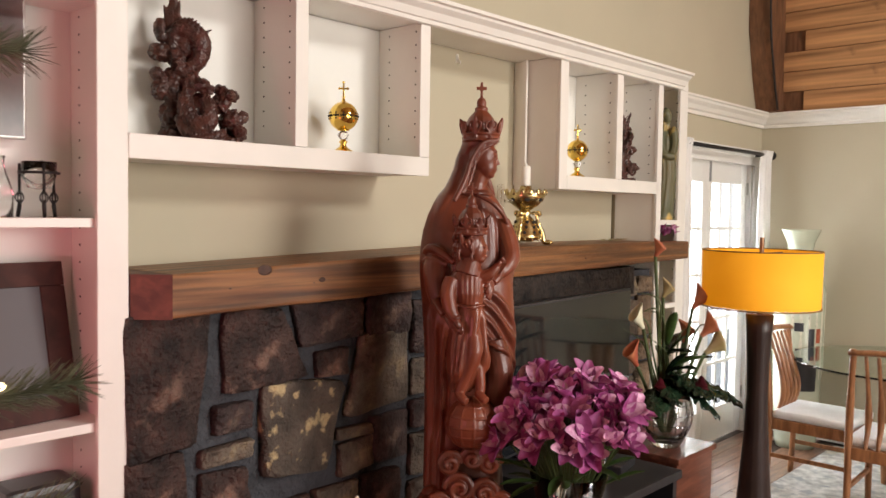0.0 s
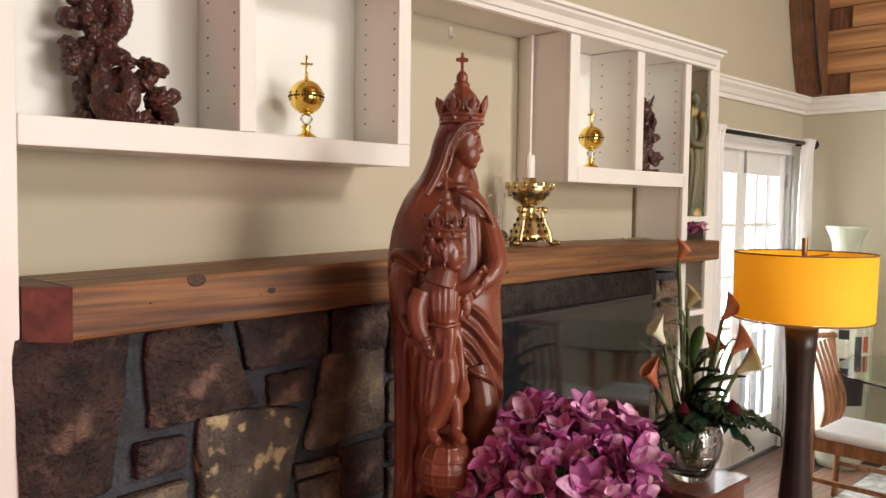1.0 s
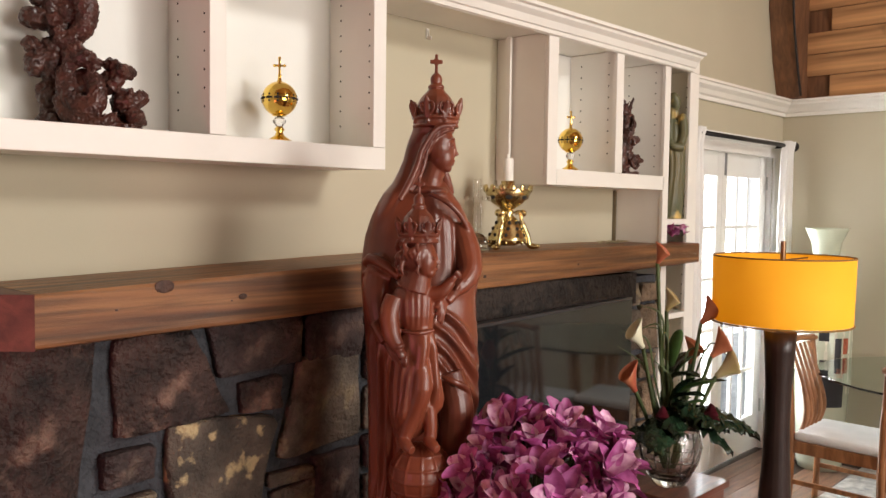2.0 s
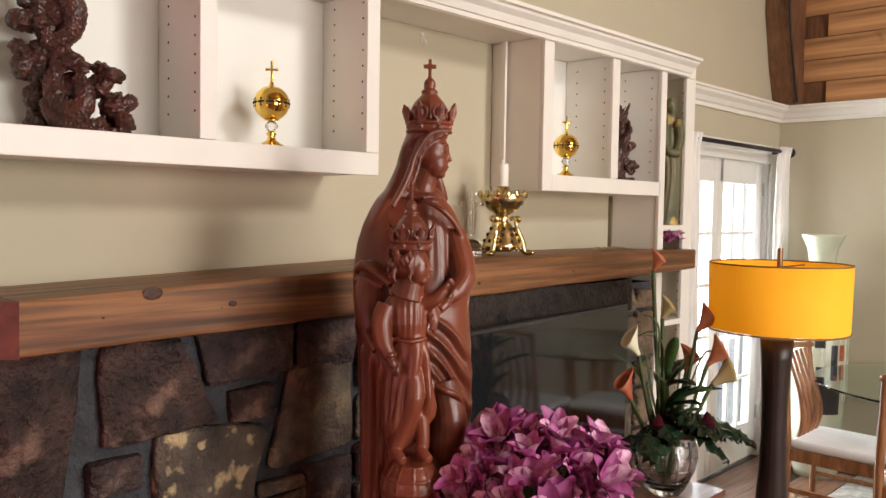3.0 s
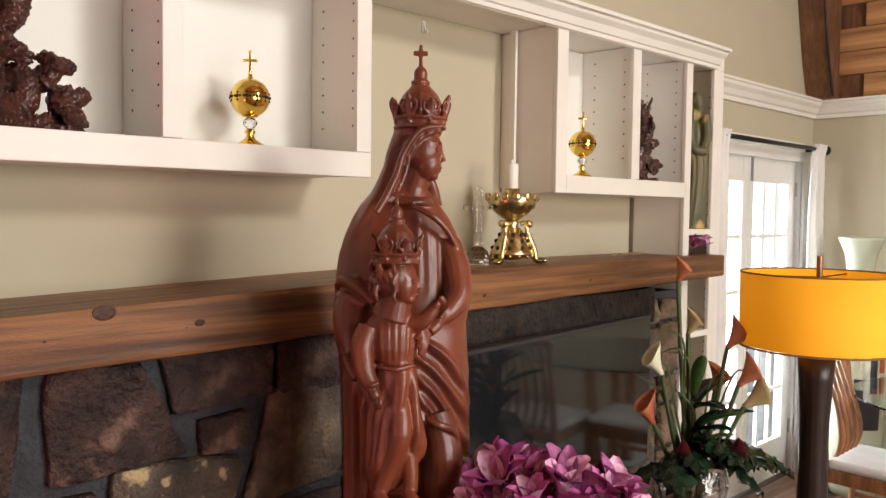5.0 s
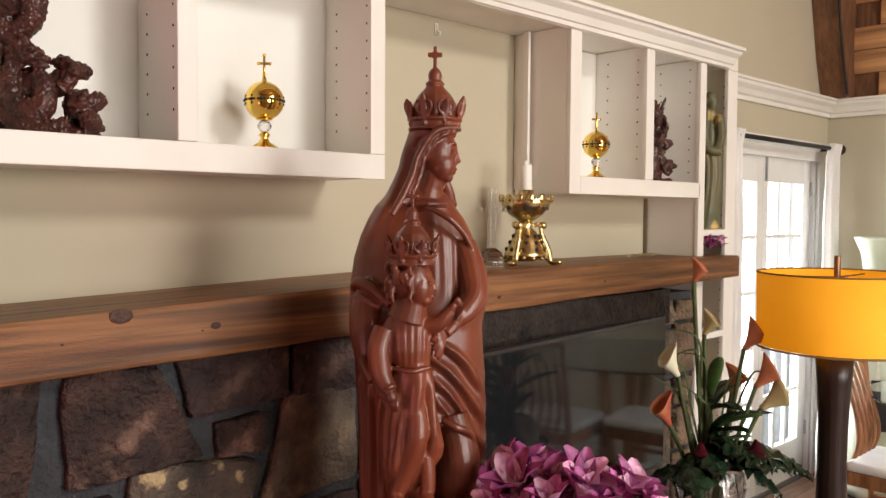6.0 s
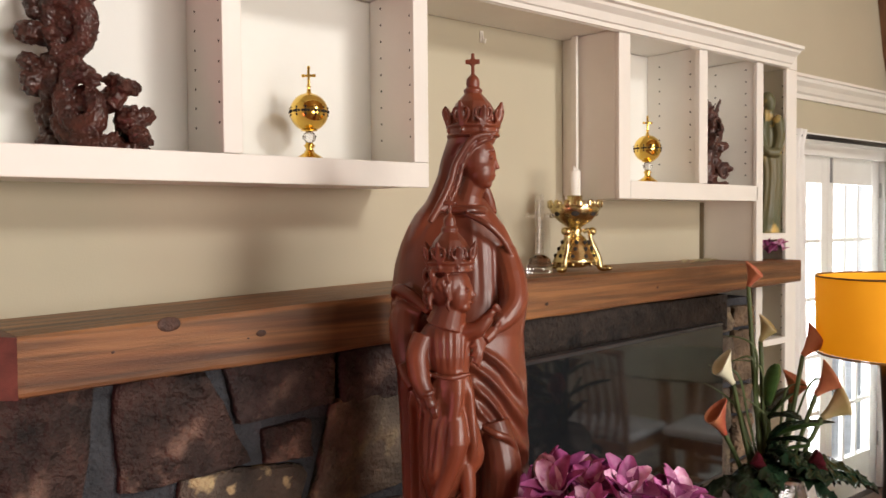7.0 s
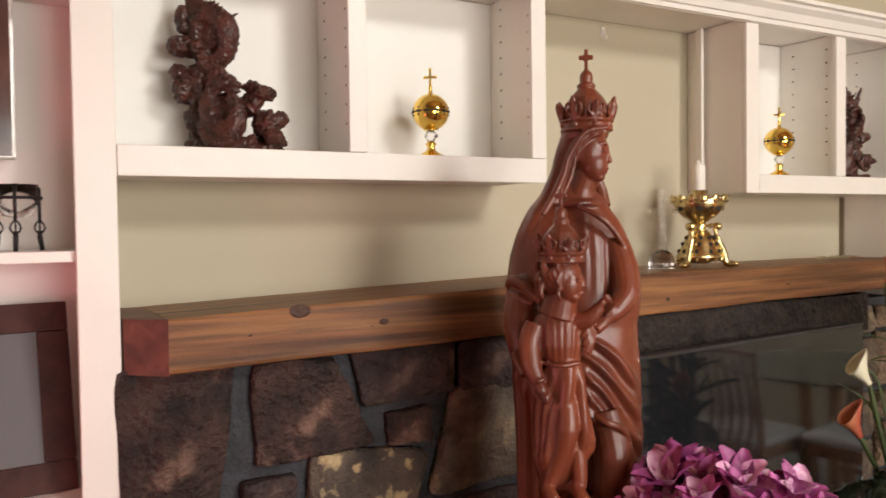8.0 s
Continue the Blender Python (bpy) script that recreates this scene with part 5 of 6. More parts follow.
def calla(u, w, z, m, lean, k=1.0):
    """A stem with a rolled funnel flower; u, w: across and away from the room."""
    top = R0 * u + B0 * w + Vector((0, 0, z))
    base = R0 * u * 0.1 + Vector((0, 0, 0.02))
    bm = bmesh.new()
    tube(bm, curve_pts([base, base * 0.5 + top * 0.5 + R0 * u * 0.1 + Vector((0, 0, 0.05)), top], 6), 0.0075, 8)
    st = part("stem", bm, STEM, ar, smooth=True)
    ax = (R0 * lean + Vector((0, 0, 1)) - B0 * 0.25).normalized()
    q = ax.to_track_quat("Z", "X").to_matrix().to_4x4()
    bm = bmesh.new()
    rings = []
    for i in range(9):
        v = i / 8
        ring = []
        for j in range(18):
            a = j / 18 * 6.28319
            flare = v ** 1.6
            r = (0.007 + 0.024 * flare) * k
            lip = 0.05 * flare * max(0, math.cos(a)) ** 2
            p = Vector(((r + lip * 0.7 * k) * math.cos(a), r * math.sin(a), (0.085 * v + 0.012 * flare * math.cos(a)) * k))
            ring.append(q @ p + top)
        rings.append(ring)
    loft(bm, rings, cap=False)
    fl = part("calla_flower", bm, m, st, smooth=True)
    sm = fl.modifiers.new("thickness", "SOLIDIFY")
    sm.thickness = 0.0025


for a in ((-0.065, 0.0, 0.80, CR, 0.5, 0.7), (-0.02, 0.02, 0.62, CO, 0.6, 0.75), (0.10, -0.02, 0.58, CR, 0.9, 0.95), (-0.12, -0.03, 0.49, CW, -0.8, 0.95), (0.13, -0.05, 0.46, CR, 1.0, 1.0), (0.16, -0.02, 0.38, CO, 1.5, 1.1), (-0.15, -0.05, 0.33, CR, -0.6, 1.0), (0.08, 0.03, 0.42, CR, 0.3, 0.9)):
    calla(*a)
rl = random.Random(8)
for k in range(9):
    bm = bmesh.new()
    u, z = rl.uniform(-0.12, 0.16), rl.uniform(0.35, 0.62)
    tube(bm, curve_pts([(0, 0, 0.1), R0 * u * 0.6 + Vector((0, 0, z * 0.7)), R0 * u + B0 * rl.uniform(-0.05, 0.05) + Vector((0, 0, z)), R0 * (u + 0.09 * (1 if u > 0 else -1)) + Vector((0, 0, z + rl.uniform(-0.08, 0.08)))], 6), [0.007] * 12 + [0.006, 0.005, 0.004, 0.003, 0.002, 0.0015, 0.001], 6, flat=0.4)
    part("curled_leaf", bm, STEM, ar, smooth=True)


for k in range(16):
    bm = bmesh.new()
    a = rl.uniform(-2.6, 0.9)
    m = Matrix.Translation((0, 0, rl.uniform(0.2, 0.42))) @ Matrix.Rotation(a, 4, "Z") @ Matrix.Rotation(-rl.uniform(0.35, 1.2), 4, "Y")
    petal(bm, m, rl.uniform(0.12, 0.22), rl.uniform(0.03, 0.055), 0.25, -0.04, 0.0, 8)
    lf2 = part("blade_leaf", bm, GREEN if k % 3 == 0 else DKGREEN, ar, smooth=True)
    sm = lf2.modifiers.new("thickness", "SOLIDIFY")
    sm.thickness = 0.0015


def monstera(at, a, k, droop, m):
    bm = bmesh.new()
    rows = []
    for i in range(15):
        v = i / 14
        w = 0.075 * k * math.sin(math.pi * min(1, v * 0.9 + 0.1)) ** 0.6 * (1.0 if i % 2 else 0.66)
        rows.append([bm.verts.new((0.21 * k * v, s * w, -droop * v * v - 0.35 * abs(s) * w + 0.012 * math.sin(i * 2.1 + s * 3))) for s in (-1, -0.6, -0.2, 0.2, 0.6, 1)])
    for p, q in zip(rows, rows[1:]):
        for i in range(5):
            bm.faces.new((p[i], p[i + 1], q[i + 1], q[i]))
    ob = part("monstera_leaf", bm, m, ar, smooth=True)
    ob.matrix_local = Matrix.Translation(at) @ Matrix.Rotation(a, 4, "Z")
    sm = ob.modifiers.new("thickness", "SOLIDIFY")
    sm.thickness = 0.002


for u, z, a, k, dr in ((0.02, 0.26, -0.70, 1.35, 0.08), (0.02, 0.27, -1.5, 0.85, 0.06), (-0.03, 0.26, -2.3, 0.75, 0.06), (-0.06, 0.20, 2.5, 0.9, 0.08), (0.05, 0.23, -0.5, 0.9, 0.06), (0.0, 0.2, 0.8, 0.9, 0.1), (0.09, 0.27, -0.6, 1.25, 0.13), (0.03, 0.24, -1.3, 0.9, 0.12), (-0.05, 0.23, -2.7, 1.0, 0.08), (0.0, 0.30, -1.9, 0.7, 0.05), (0.05, 0.27, -1.05, 1.0, 0.08)):
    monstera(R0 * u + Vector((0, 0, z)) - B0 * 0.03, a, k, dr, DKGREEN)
for u, z in ((-0.08, 0.24), (0.10, 0.25)):
    bm = bmesh.new()
    for k in range(14):
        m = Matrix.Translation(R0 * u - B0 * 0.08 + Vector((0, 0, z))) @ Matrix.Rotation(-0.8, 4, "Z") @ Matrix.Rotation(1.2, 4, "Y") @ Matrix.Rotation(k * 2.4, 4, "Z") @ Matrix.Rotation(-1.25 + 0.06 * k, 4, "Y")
        petal(bm, m, 0.025 + 0.0025 * k, 0.03 + 0.001 * k, 0.5, 0.006, 0.7)
    part("rose_head", bm, BURG, ar, "dark burgundy rose", smooth=True)

# ---------------------------------------------------------------- on the mantel
BRASS = mat("antique_brass", (0.62, 0.50, 0.25), 0.24, 1.0, vary=0.35, scale=25, bump=0.1)
ch = thing("brass_candleholder", (1.935, -0.20, 1.486), "ornate pierced brass candle holder on three feet", "candle holder")
bm = bmesh.new()
lathe(bm, [(0.02, 0.155), (0.03, 0.16), (0.06, 0.18), (0.082, 0.205), (0.094, 0.236), (0.091, 0.238), (0.078, 0.208), (0.056, 0.185), (0.02, 0.168)], 40, wobble=lambda a, z: 1 + (0.05 * abs(math.sin(8 * a)) if z > 0.22 else 0))
part("bowl", bm, BRASS, ch, smooth=True)
for k in range(14):
    a = k / 14 * 6.28319
    bm = bmesh.new()
    ball(bm, (0.095 * math.cos(a), 0.095 * math.sin(a), 0.240), (0.013, 0.004, 0.015), 10, Matrix.Rotation(a + math.pi / 2, 4, "Z"))
    part("scallop", bm, BRASS, ch, smooth=True)
    bm = bmesh.new()
    ball(bm, (0.076 * math.cos(a + 0.2), 0.076 * math.sin(a + 0.2), 0.026), (0.006, 0.006, 0.009), 8)
    part("fringe_bead", bm, BRASS, ch, smooth=True)
for k in range(7):
    a = k / 7 * 6.28319 + 0.3
    bm = bmesh.new()
    ball(bm, (0.0795 * math.cos(a), 0.0795 * math.sin(a), 0.208), (0.016, 0.006, 0.012), 10, Matrix.Rotation(a + math.pi / 2, 4, "Z"))
    part("bowl_piercing", bm, HOLE, ch, "dark pierced opening in the bowl", smooth=True)
bm = bmesh.new()
lathe(bm, [(0.03, 0.012), (0.075, 0.028), (0.080, 0.034), (0.074, 0.045), (0.055, 0.085), (0.038, 0.12), (0.02, 0.135), (0.03, 0.145), (0.02, 0.156)], 36)
part("pierced_body", bm, BRASS, ch, smooth=True)
bm = bmesh.new()
for k in range(9):
    for z, r in ((0.055, 0.069), (0.08, 0.0575), (0.103, 0.0465)):
        a = k / 9 * 6.28319 + z * 5
        ball(bm, (r * math.cos(a), r * math.sin(a), z), (0.007, 0.007, 0.008), 7)
part("piercings", bm, HOLE, ch, "dark pierced openings")
for k in range(3):
    a = k * 2.0944 - 0.75
    d = Vector((math.cos(a), math.sin(a), 0))
    bm = bmesh.new()
    tube(bm, curve_pts([d * 0.03 + Vector((0, 0, 0.14)), d * 0.05 + Vector((0, 0, 0.145)), d * 0.060 + Vector((0, 0, 0.10)), d * 0.082 + Vector((0, 0, 0.05)), d * 0.090 + Vector((0, 0, 0.014)), d * 0.112 + Vector((0, 0, 0.010))], 5), [0.008] * 10 + [0.012] * 16, 8)
    ball(bm, d * 0.118 + Vector((0, 0, 0.010)), (0.016, 0.016, 0.010), 10)
    ball(bm, d * 0.062 + Vector((0, 0, 0.142)), 0.015, 10)
    part("foot", bm, BRASS, ch, smooth=True)
bm = bmesh.new()
lathe(bm, [(0.01, 0.165), (0.027, 0.17), (0.027, 0.27), (0.022, 0.27), (0.02, 0.2)], 24)
part("candle_cup", bm, BRASS, ch, smooth=True)
bm = bmesh.new()
lathe(bm, [(0.01, 0.2), (0.0215, 0.21), (0.022, 0.355), (0.019, 0.362), (0.006, 0.352)], 20, wobble=lambda a, z: 1 + (0.08 * math.sin(2 * a + 1) if z > 0.33 else 0.0))
ball(bm, (-0.014, -0.008, 0.362), (0.008, 0.008, 0.014), 8)
cd = part("candle", bm, mat("white_wax", (0.85, 0.83, 0.76), 0.45, vary=0.04, scale=14), smooth=True)
cd.location = (1.935, -0.20, 1.486)
tagged(cd, "thick white candle in the brass holder", "candle")

cc = thing("crystal_cross", (1.765, -0.19, 1.486), "clear cut-crystal cross on a domed base", "cross", turn=-40)
bm = bmesh.new()
lathe(bm, [(0.01, 0.0), (0.045, 0.0), (0.045, 0.02), (0.036, 0.05), (0.018, 0.062), (0.005, 0.064)], 16)
part("base", bm, CRYS, cc)
for k in range(9):
    for e in (-1, 1):
        part("bead", boxes((e * 0.0085 - 0.0065, e * 0.0085 + 0.0065, -0.007, 0.007, 0.066 + 0.023 * k, 0.087 + 0.023 * k), bevel=0.003), CRYS, cc)
for k in range(2):
    for e in (-1, 1):
        part("arm_bead", boxes((e * 0.018 + e * 0.018 * k, e * 0.034 + e * 0.018 * k, -0.008, 0.008, 0.190, 0.206), bevel=0.003), CRYS, cc)
lf = thing("dried_leaf_spray", (2.66, -0.22, 1.486), "dried pale leaf spray lying on the mantel", "ornament")
for k in range(5):
    bm = bmesh.new()
    petal(bm, Matrix.Translation((-0.09 + 0.04 * k, 0.0, 0.004)) @ Matrix.Rotation(0.5 * (-1) ** k, 4, "Z") @ Matrix.Rotation(-0.12, 4, "Y"), 0.08, 0.032, 0.2, 0.0, 0.2)
    part("leaf", bm, mat("dry_leaf", (0.42, 0.36, 0.22), 0.7, vary=0.2, scale=20), lf)
pp = thing("pink_flower_posy", (3.19, -0.26, 1.486), "small posy of pink and red flowers on the mantel end", "flowers")
for k in range(16):
    ob = new("bloom", meshes[k % 5][k % 2])
    ob.parent = pp
    ob.matrix_local = Matrix.LocRotScale((-0.09 + 0.012 * k, rl.uniform(-0.04, 0.04), 0.025 + rl.uniform(0, 0.04)), Euler((rl.uniform(-0.6, 0.6), rl.uniform(-0.6, 0.6), k)), (0.5, 0.5, 0.5))
# ---------------------------------------------------------------- dining corner
OAK = wood("honey_teak", (0.36, 0.15, 0.06), (0.46, 0.21, 0.09), 6, 0.4, (6, 6, 1.2), 0.05)
CUSH = mat("white_seat_cloth", (0.78, 0.77, 0.76), 0.85, vary=0.05, scale=10, bump=0.2, fine=200)
chair = thing("dining_chair", (4.02, -0.86, 0), "honey-coloured teak dining chair with a white cushion", "chair", "dining chairs", turn=-90)
for s in (-1, 1):
    bm = bmesh.new()
    tube(bm, curve_pts([(-0.235, s * 0.2, 0), (-0.225, s * 0.2, 0.3), (-0.23, s * 0.2, 0.5), (-0.255, s * 0.19, 0.75), (-0.275, s * 0.18, 0.95)], 4), [0.018] * 6 + [0.02] * 6 + [0.016] * 5, 10)
    part("back_leg", bm, OAK, chair, smooth=True)
    bm = bmesh.new()
    tube(bm, [(0.22, s * 0.2, 0), (0.215, s * 0.2, 0.43)], [0.016, 0.02], 10)
    part("front_leg", bm, OAK, chair, smooth=True)
    part("side_rail", boxes((-0.22, 0.21, s * 0.2 - 0.012, s * 0.2 + 0.012, 0.36, 0.425), bevel=0.004), OAK, chair)
    part("stretcher", boxes((-0.22, 0.21, s * 0.2 - 0.009, s * 0.2 + 0.009, 0.19, 0.215), bevel=0.004), OAK, chair)
part("front_rail", boxes((0.20, 0.224, -0.19, 0.19, 0.36, 0.425), bevel=0.004), OAK, chair)
part("back_rail", boxes((-0.236, -0.214, -0.19, 0.19, 0.36, 0.425), bevel=0.004), OAK, chair)
bm = bmesh.new()
tube(bm, curve_pts([(-0.272, -0.2, 0.93), (-0.29, 0, 0.945), (-0.272, 0.2, 0.93)], 6), 0.026, 10, flat=0.6)
part("top_rail", bm, OAK, chair, smooth=True)
for k in range(5):
    y = -0.12 + 0.06 * k
    bm = bmesh.new()
    tube(bm, curve_pts([(-0.225, y, 0.42), (-0.18, y, 0.55), (-0.20, y, 0.70), (-0.275, y, 0.92)], 5), [0.009, 0.01, 0.011, 0.013, 0.015, 0.017, 0.018, 0.018, 0.017, 0.015, 0.013, 0.012, 0.011, 0.01, 0.01, 0.009], 8)
    part("back_slat", bm, OAK, chair, smooth=True)
part("seat_cushion", boxes((-0.21, 0.24, -0.215, 0.215, 0.427, 0.475), bevel=0.02), CUSH, chair, "white padded seat cushion", smooth=True)
copy_thing(chair, pose(3.73, -1.365, 0, 0, 0, 2))

tb = thing("glass_table", (4.48, -1.22, 0), "round glass dining table on a wooden pedestal", "table")
bm = bmesh.new()
lathe(bm, [(0.05, 0.738), (0.665, 0.738), (0.672, 0.744), (0.665, 0.75), (0.05, 0.75)], 72)
part("glass_top", bm, glass("green_edged_glass", (0.80, 0.95, 0.92)), tb, "thick clear glass top with a green edge", smooth=False)
for a in (0.5, 2.6, 4.7):
    bm = bmesh.new()
    tube(bm, [(0.12 * math.cos(a), 0.12 * math.sin(a), 0), (0.18 * math.cos(a), 0.18 * math.sin(a), 0.737)], [0.045, 0.04], 14)
    part("pedestal_leg", bm, OAK, tb, smooth=True)
rug = part("rug", boxes((3.35, 5.02, -2.7, -0.64, 0.0, 0.012), bevel=0.004), RUG)
tagged(rug, "cream rug with a faded grey pattern under the dining table", "rug")

fv = thing("floor_vase", (4.86, -0.42, 0), "tall pale green floor vase painted with dark and red motifs", "vase")
CEL = mat("celadon_glaze", (0.52, 0.55, 0.42), 0.2, vary=0.12, scale=5, bump=0.02, coat=0.4)
bm = bmesh.new()
lathe(bm, [(0.1, 0.0), (0.13, 0.0), (0.14, 0.05), (0.155, 0.4), (0.17, 0.8), (0.172, 1.12), (0.15, 1.22), (0.085, 1.29), (0.075, 1.35), (0.09, 1.45), (0.125, 1.53), (0.13, 1.545), (0.12, 1.545), (0.08, 1.44), (0.06, 1.36), (0.06, 1.25)], 44)
part("body", bm, CEL, fv, smooth=True)
MOT = [mat("black_painted_motif", (0.03, 0.03, 0.035), 0.3), mat("rust_painted_motif", (0.38, 0.09, 0.04), 0.4, vary=0.4, scale=40), mat("cream_painted_ground", (0.62, 0.6, 0.48), 0.3, vary=0.15, scale=30, spots=((0.2, 0.22, 0.15), 40, 0.6))]


def motif(z0, z1, a0, a1, m, lift=0.0015):
    """A painted field on the vase's shoulder, laid just over the glaze."""
    bm = bmesh.new()
    n = 8
    prof = [(0.155, 0.4), (0.17, 0.8), (0.172, 1.12), (0.15, 1.22)]
    rows = []
    for j in range(n + 1):
        z = z0 + (z1 - z0) * j / n
        r = float(np.interp(z, [p[1] for p in prof], [p[0] for p in prof])) + lift
        rows.append([bm.verts.new((r * math.cos(a0 + (a1 - a0) * i / n), r * math.sin(a0 + (a1 - a0) * i / n), z)) for i in range(n + 1)])
    for p, q in zip(rows, rows[1:]):
        for i in range(n):
            bm.faces.new((p[i], p[i + 1], q[i + 1], q[i]))
    part("painted_motif", bm, m, fv, smooth=True)


A = math.radians(205)
motif(0.5, 1.19, A - 1.3, A + 1.3, MOT[2], 0.001)
motif(0.42, 0.72, A - 0.2, A + 0.75, MOT[0], 0.003)
motif(0.72, 0.86, A + 0.3, A + 0.55, MOT[0], 0.003)
motif(0.98, 1.08, A - 0.15, A + 0.05, MOT[0], 0.003)
motif(1.0, 1.16, A + 0.7, A + 0.9, MOT[0], 0.003)
motif(0.84, 0.9, A - 0.25, A + 0.1, MOT[0], 0.003)
motif(1.06, 1.16, A + 0.3, A + 0.6, MOT[1], 0.003)
motif(0.76, 0.86, A + 0.62, A + 0.85, MOT[1], 0.003)
motif(0.60, 0.66, A + 0.4, A + 0.68, MOT[1], 0.0045)

# ---------------------------------------------------------------- left bookcase contents
PIC = mat("dark_photo_surface", (0.05, 0.03, 0.03), 0.15, vary=0.5, scale=6, bump=0, second=(0.12, 0.06, 0.05))
fr = thing("framed_picture", (-0.40, -0.06, 1.598), "large dark picture in a thin silver frame with rounded corners", "picture frame")
part("frame", boxes((-0.25, 0.205, -0.012, 0.0, 0.215, 0.63), bevel=0.006), mat("silver_frame", (0.6, 0.58, 0.56), 0.3, 0.9), fr)
part("picture", boxes((-0.243, 0.197, -0.0145, -0.0125, 0.223, 0.622)), PIC, fr)
part("easel_stand", boxes((-0.03, 0.03, 0.002, 0.03, 0.0, 0.3)), IRON, fr)
pf2 = thing("photo_frame", (-0.29, -0.165, 1.029), "dark brown wooden photo frame leaning on the shelf", "picture frame", turn=6)
DB = wood("dark_mahogany_frame", (0.045, 0.016, 0.012), (0.075, 0.026, 0.02), 6, 0.8, (3, 3, 3), 0.05)
tilt = Matrix.Rotation(radians(-13), 4, "X")
for d in ((-0.2, 0.205, 0.0, 0.07), (-0.2, 0.205, 0.38, 0.45)):
    bm = boxes((d[0], d[1], -0.012, 0.012, d[2], d[3]), bevel=0.004)
    bm.transform(tilt)
    part("frame_rail", bm, DB, pf2)
for d in ((-0.2, -0.13), (0.135, 0.205)):
    bm = boxes((d[0], d[1], -0.0115, 0.0115, 0.071, 0.379), bevel=0.004)
    bm.transform(tilt)
    part("frame_stile", bm, DB, pf2)
bm = boxes((-0.13, 0.135, -0.004, 0.002, 0.07, 0.38))
bm.transform(tilt)
part("photograph", bm, mat("grey_photograph", (0.2, 0.19, 0.2), 0.6, vary=0.5, scale=7, bump=0, second=(0.10, 0.10, 0.11)), pf2, "faded grey photograph under glass")
ih = thing("iron_candleholder", (-0.20, -0.17, 1.599), "black wrought-iron stand holding a small glass bowl", "candle holder")
for k in range(3):
    a = k * 2.0944 + 0.4
    d = Vector((math.cos(a), math.sin(a), 0)) * 0.05
    bm = bmesh.new()
    tube(bm, [d * 1.1, d + Vector((0, 0, 0.03)), d + Vector((0, 0, 0.045))], [0.005, 0.006, 0.004], 8)
    for j in range(4):
        b = j * 1.5708
        o = Vector((math.cos(b), math.sin(b), 0)) * 0.011
        tube(bm, curve_pts([d + Vector((0, 0, 0.035)), d + o + Vector((0, 0, 0.052)), d + Vector((0, 0, 0.072))], 3), 0.0022, 5)
    tube(bm, [d + Vector((0, 0, 0.07)), d + Vector((0, 0, 0.145))], 0.004, 8)
    tube(bm, curve_pts([d + Vector((0, 0, 0.125)), d * 0.6 + Vector((0, 0, 0.15)), d * 0.3 + Vector((0, 0, 0.135))], 4), 0.004, 6)
    part("leg", bm, IRON, ih, smooth=True)
bm = bmesh.new()
tube(bm, [(0.05 * math.cos(a / 24 * 6.28319), 0.05 * math.sin(a / 24 * 6.28319), 0.12) for a in range(25)], 0.004, 6)
part("ring", bm, IRON, ih, smooth=True)
bm = bmesh.new()
lathe(bm, [(0.01, 0.075), (0.03, 0.08), (0.043, 0.11), (0.045, 0.15), (0.042, 0.15), (0.04, 0.11), (0.01, 0.085)], 24)
part("glass_bowl", bm, CRYS, ih, "small clear glass bowl", smooth=True)
jr = thing("glass_jar", (-0.315, -0.18, 1.599), "clear patterned glass jar on the shelf", "jar")
bm = bmesh.new()
lathe(bm, [(0.01, 0.0), (0.042, 0.0), (0.045, 0.06), (0.03, 0.11), (0.022, 0.14), (0.026, 0.16), (0.01, 0.16)], 28, wobble=lambda a, z: 1 + 0.02 * math.sin(10 * a))
part("body", bm, CRYS, jr, smooth=True)
bl = part("black_box", boxes((-0.30, -0.10, -0.2, -0.05, 0.527, 0.86), bevel=0.02), BLK)
tagged(bl, "black rounded case standing on the lower shelf", "box")

# evergreen branches with a warm light, close beside the path
NEED = mat("pine_needle", (0.06, 0.085, 0.045), 0.6, vary=0.4, scale=30, bump=0, second=(0.16, 0.17, 0.10))
tree = thing("christmas_tree", (-1.35, -1.15, 0), "artificial green pine tree with warm string lights", "tree")
bm = bmesh.new()
tube(bm, [(0, 0, 0), (0, 0, 2.1)], [0.03, 0.008], 10)
part("trunk", bm, BEAM, tree, smooth=True)
rt = random.Random(6)


def branch(p0, p1, n=110, ln=0.035):
    bm = bmesh.new()
    p0, p1 = Vector(p0), Vector(p1)
    tube(bm, [p0, p1], [0.004, 0.002], 5)
    d = (p1 - p0).normalized()
    side = d.cross(Vector((0, 0, 1))).normalized()
    up = side.cross(d)
    for k in range(n):
        a, v = rt.uniform(0, 6.28), rt.uniform(0.12, 1.0)
        q = p0.lerp(p1, v)
        o = (d * 0.75 + side * math.cos(a) * 0.7 + up * math.sin(a) * 0.7).normalized() * ln * rt.uniform(0.7, 1.1)
        tube(bm, [q, q + o], [0.0011, 0.0004], 3)
    return part("branch", bm, NEED, tree)


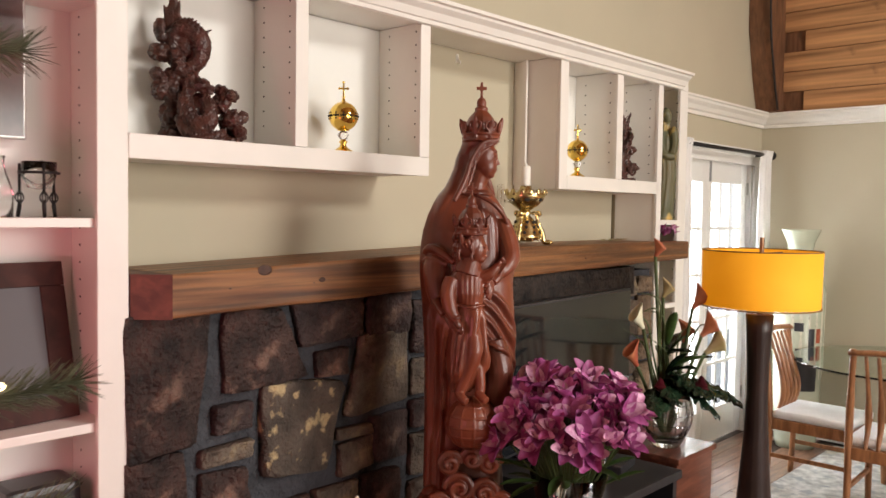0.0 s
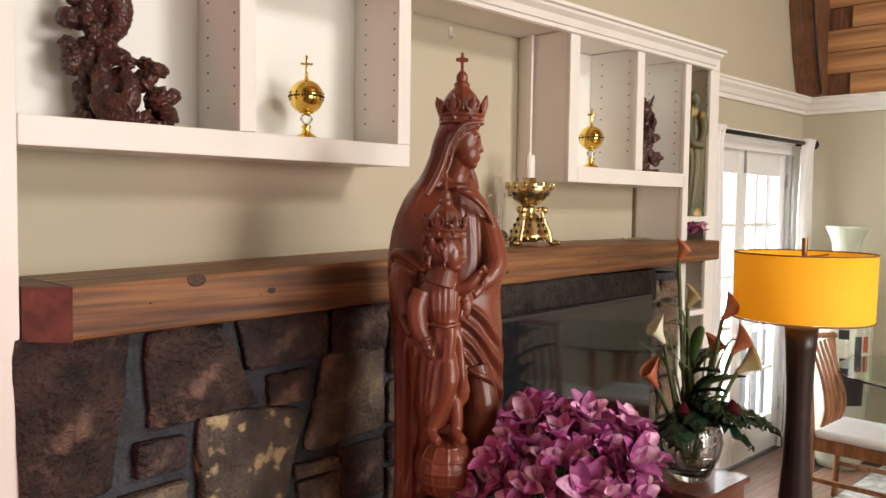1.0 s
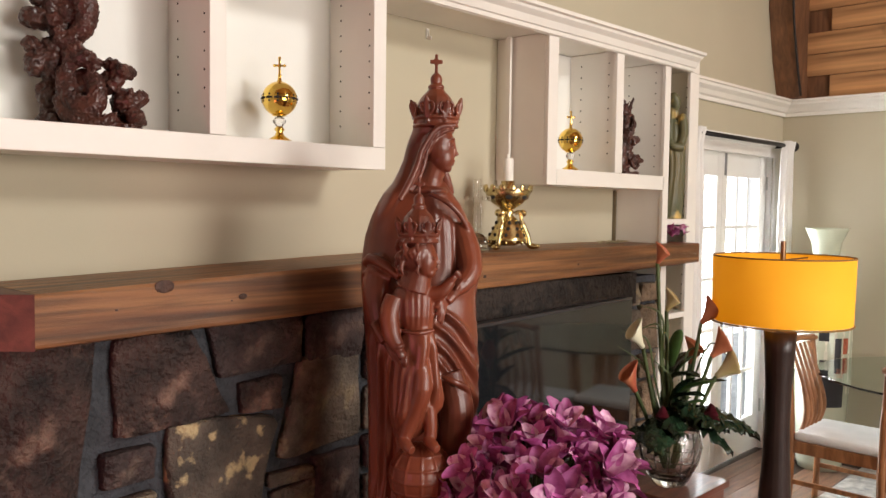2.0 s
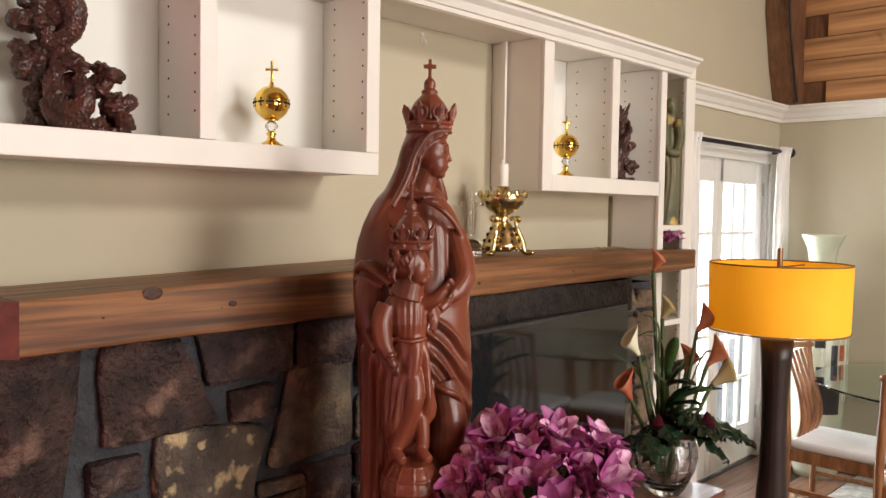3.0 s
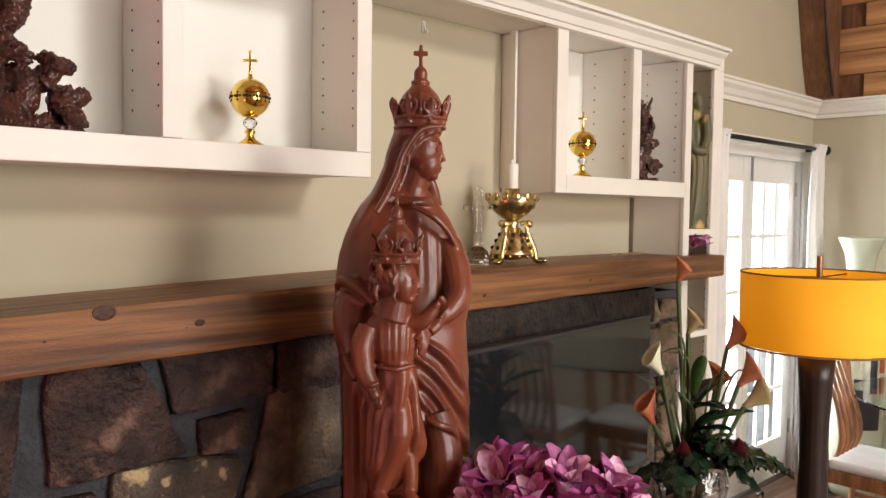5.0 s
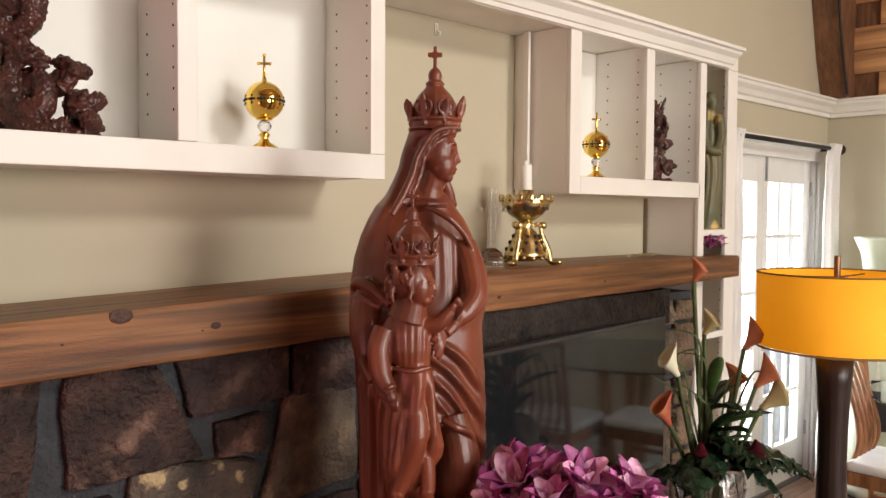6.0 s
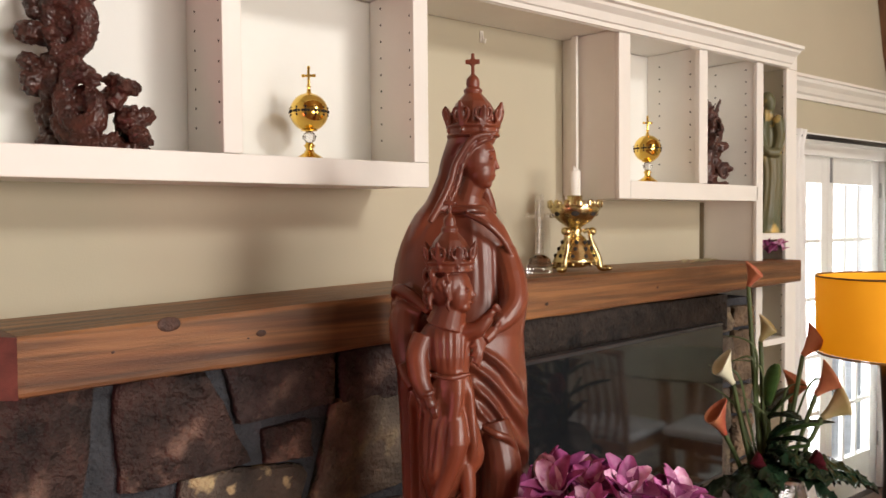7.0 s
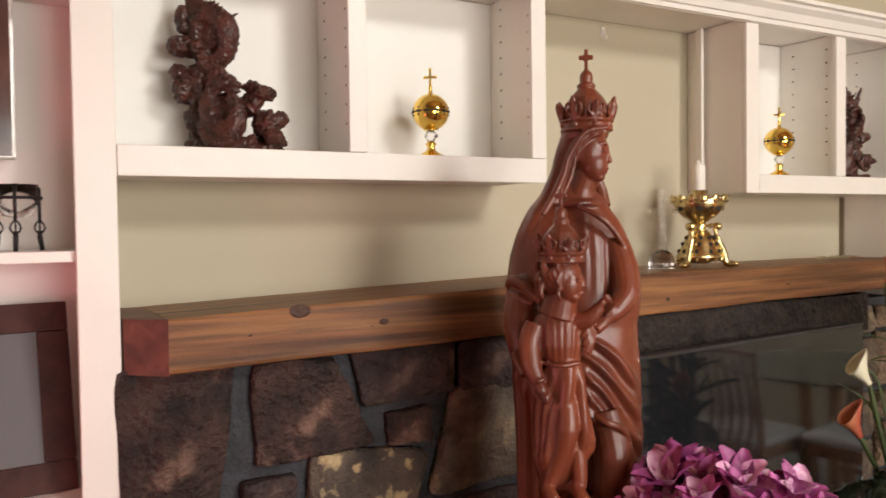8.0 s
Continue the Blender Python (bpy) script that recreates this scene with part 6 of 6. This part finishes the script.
for k in range(40):
    z = 0.4 + 1.6 * k / 40
    a = k * 2.4
    r = 0.62 * (1 - (z - 0.3) / 2.0)
    if -1.25 < (a % 6.2832) - 6.2832 < -0.05 or (a % 6.2832) < 0.75:
        r *= 0.35
    branch((0, 0, z + 0.06), (r * math.cos(a), r * math.sin(a), z), 130, 0.045)
for tip in ((0.77, 0.02, 1.87), (0.83, -0.03, 1.35), (0.80, -0.03, 1.16)):
    branch((0.0, 0.0, tip[2] - 0.08), tip, 1100, 0.058)
bm = bmesh.new()
ball(bm, (0.72, -0.02, 1.355), 0.006, 10)
part("string_light", bm, bulb, tree, "small glowing warm bulb", smooth=True)

# ---------------------------------------------------------------- floorboards
plank = bpy.data.meshes.new("plank")
bm = boxes((-0.7, 0.7, -0.061, 0.061, -0.012, 0.0), bevel=0.002)
bm.to_mesh(plank), bm.free()
plank.materials.append(FLOOR)
for j in range(23):
    for i in range(-1, 4):
        ob = new("plank", plank)
        ob.parent = floor
        ob.location = (0.55 + 1.402 * i - 0.47 * (j % 3), -0.07 - 0.1235 * j, 0)
rest = bmesh.new()
for j in range(23, 46):
    box(rest, WX, EX, -0.07 - 0.1235 * j - 0.061, -0.07 - 0.1235 * j + 0.061, -0.012, 0)
for j in range(23):
    box(rest, WX, -1.2, -0.07 - 0.1235 * j - 0.061, -0.07 - 0.1235 * j + 0.061, -0.0125, -0.0005)
tagged(part("far_planks", rest, FLOOR, floor), kind="stuff")

# small things by the hearth and on the console
st = thing("taper_candle_stand", (0.62, -0.52, 0), "thin dark stand with two slim cream taper candles", "candle holder")
bm = bmesh.new()
lathe(bm, [(0.02, 0.0), (0.11, 0.0), (0.11, 0.012), (0.02, 0.03), (0.012, 0.3), (0.012, 0.55), (0.02, 0.56), (0.01, 0.565)], 20)
tube(bm, [(-0.03, 0, 0.56), (0.03, 0, 0.56)], 0.008, 8)
part("stand", bm, IRON, st, smooth=True)
for x in (-0.028, 0.028):
    bm = bmesh.new()
    lathe(bm, [(0.003, 0.565), (0.009, 0.565), (0.008, 0.70), (0.003, 0.705)], 12, (x, 0, 0))
    part("taper_candle", bm, mat("cream_wax", (0.75, 0.68, 0.52), 0.5, vary=0.05), st, "slim cream taper candle", smooth=True)
dv = thing("small_photo_stand", (1.62, -0.80, 0.601), "small silver-edged picture standing on the console", "picture frame", turn=-30)
part("frame", boxes((-0.045, 0.045, -0.006, 0.006, 0.0, 0.12), bevel=0.003), mat("pale_silver", (0.6, 0.6, 0.6), 0.35, 0.7), dv)
part("picture", boxes((-0.038, 0.038, -0.009, -0.0065, 0.008, 0.112)), PIC, dv)
sbx = part("set_top_box", boxes((-0.09, 0.09, -0.06, 0.06, 0, 0.035), bevel=0.006), BLK)
sbx.matrix_world = pose(1.80, -0.78, 0.601, 0, 0, 12)
tagged(sbx, "small glossy black media box on the console", "media box")
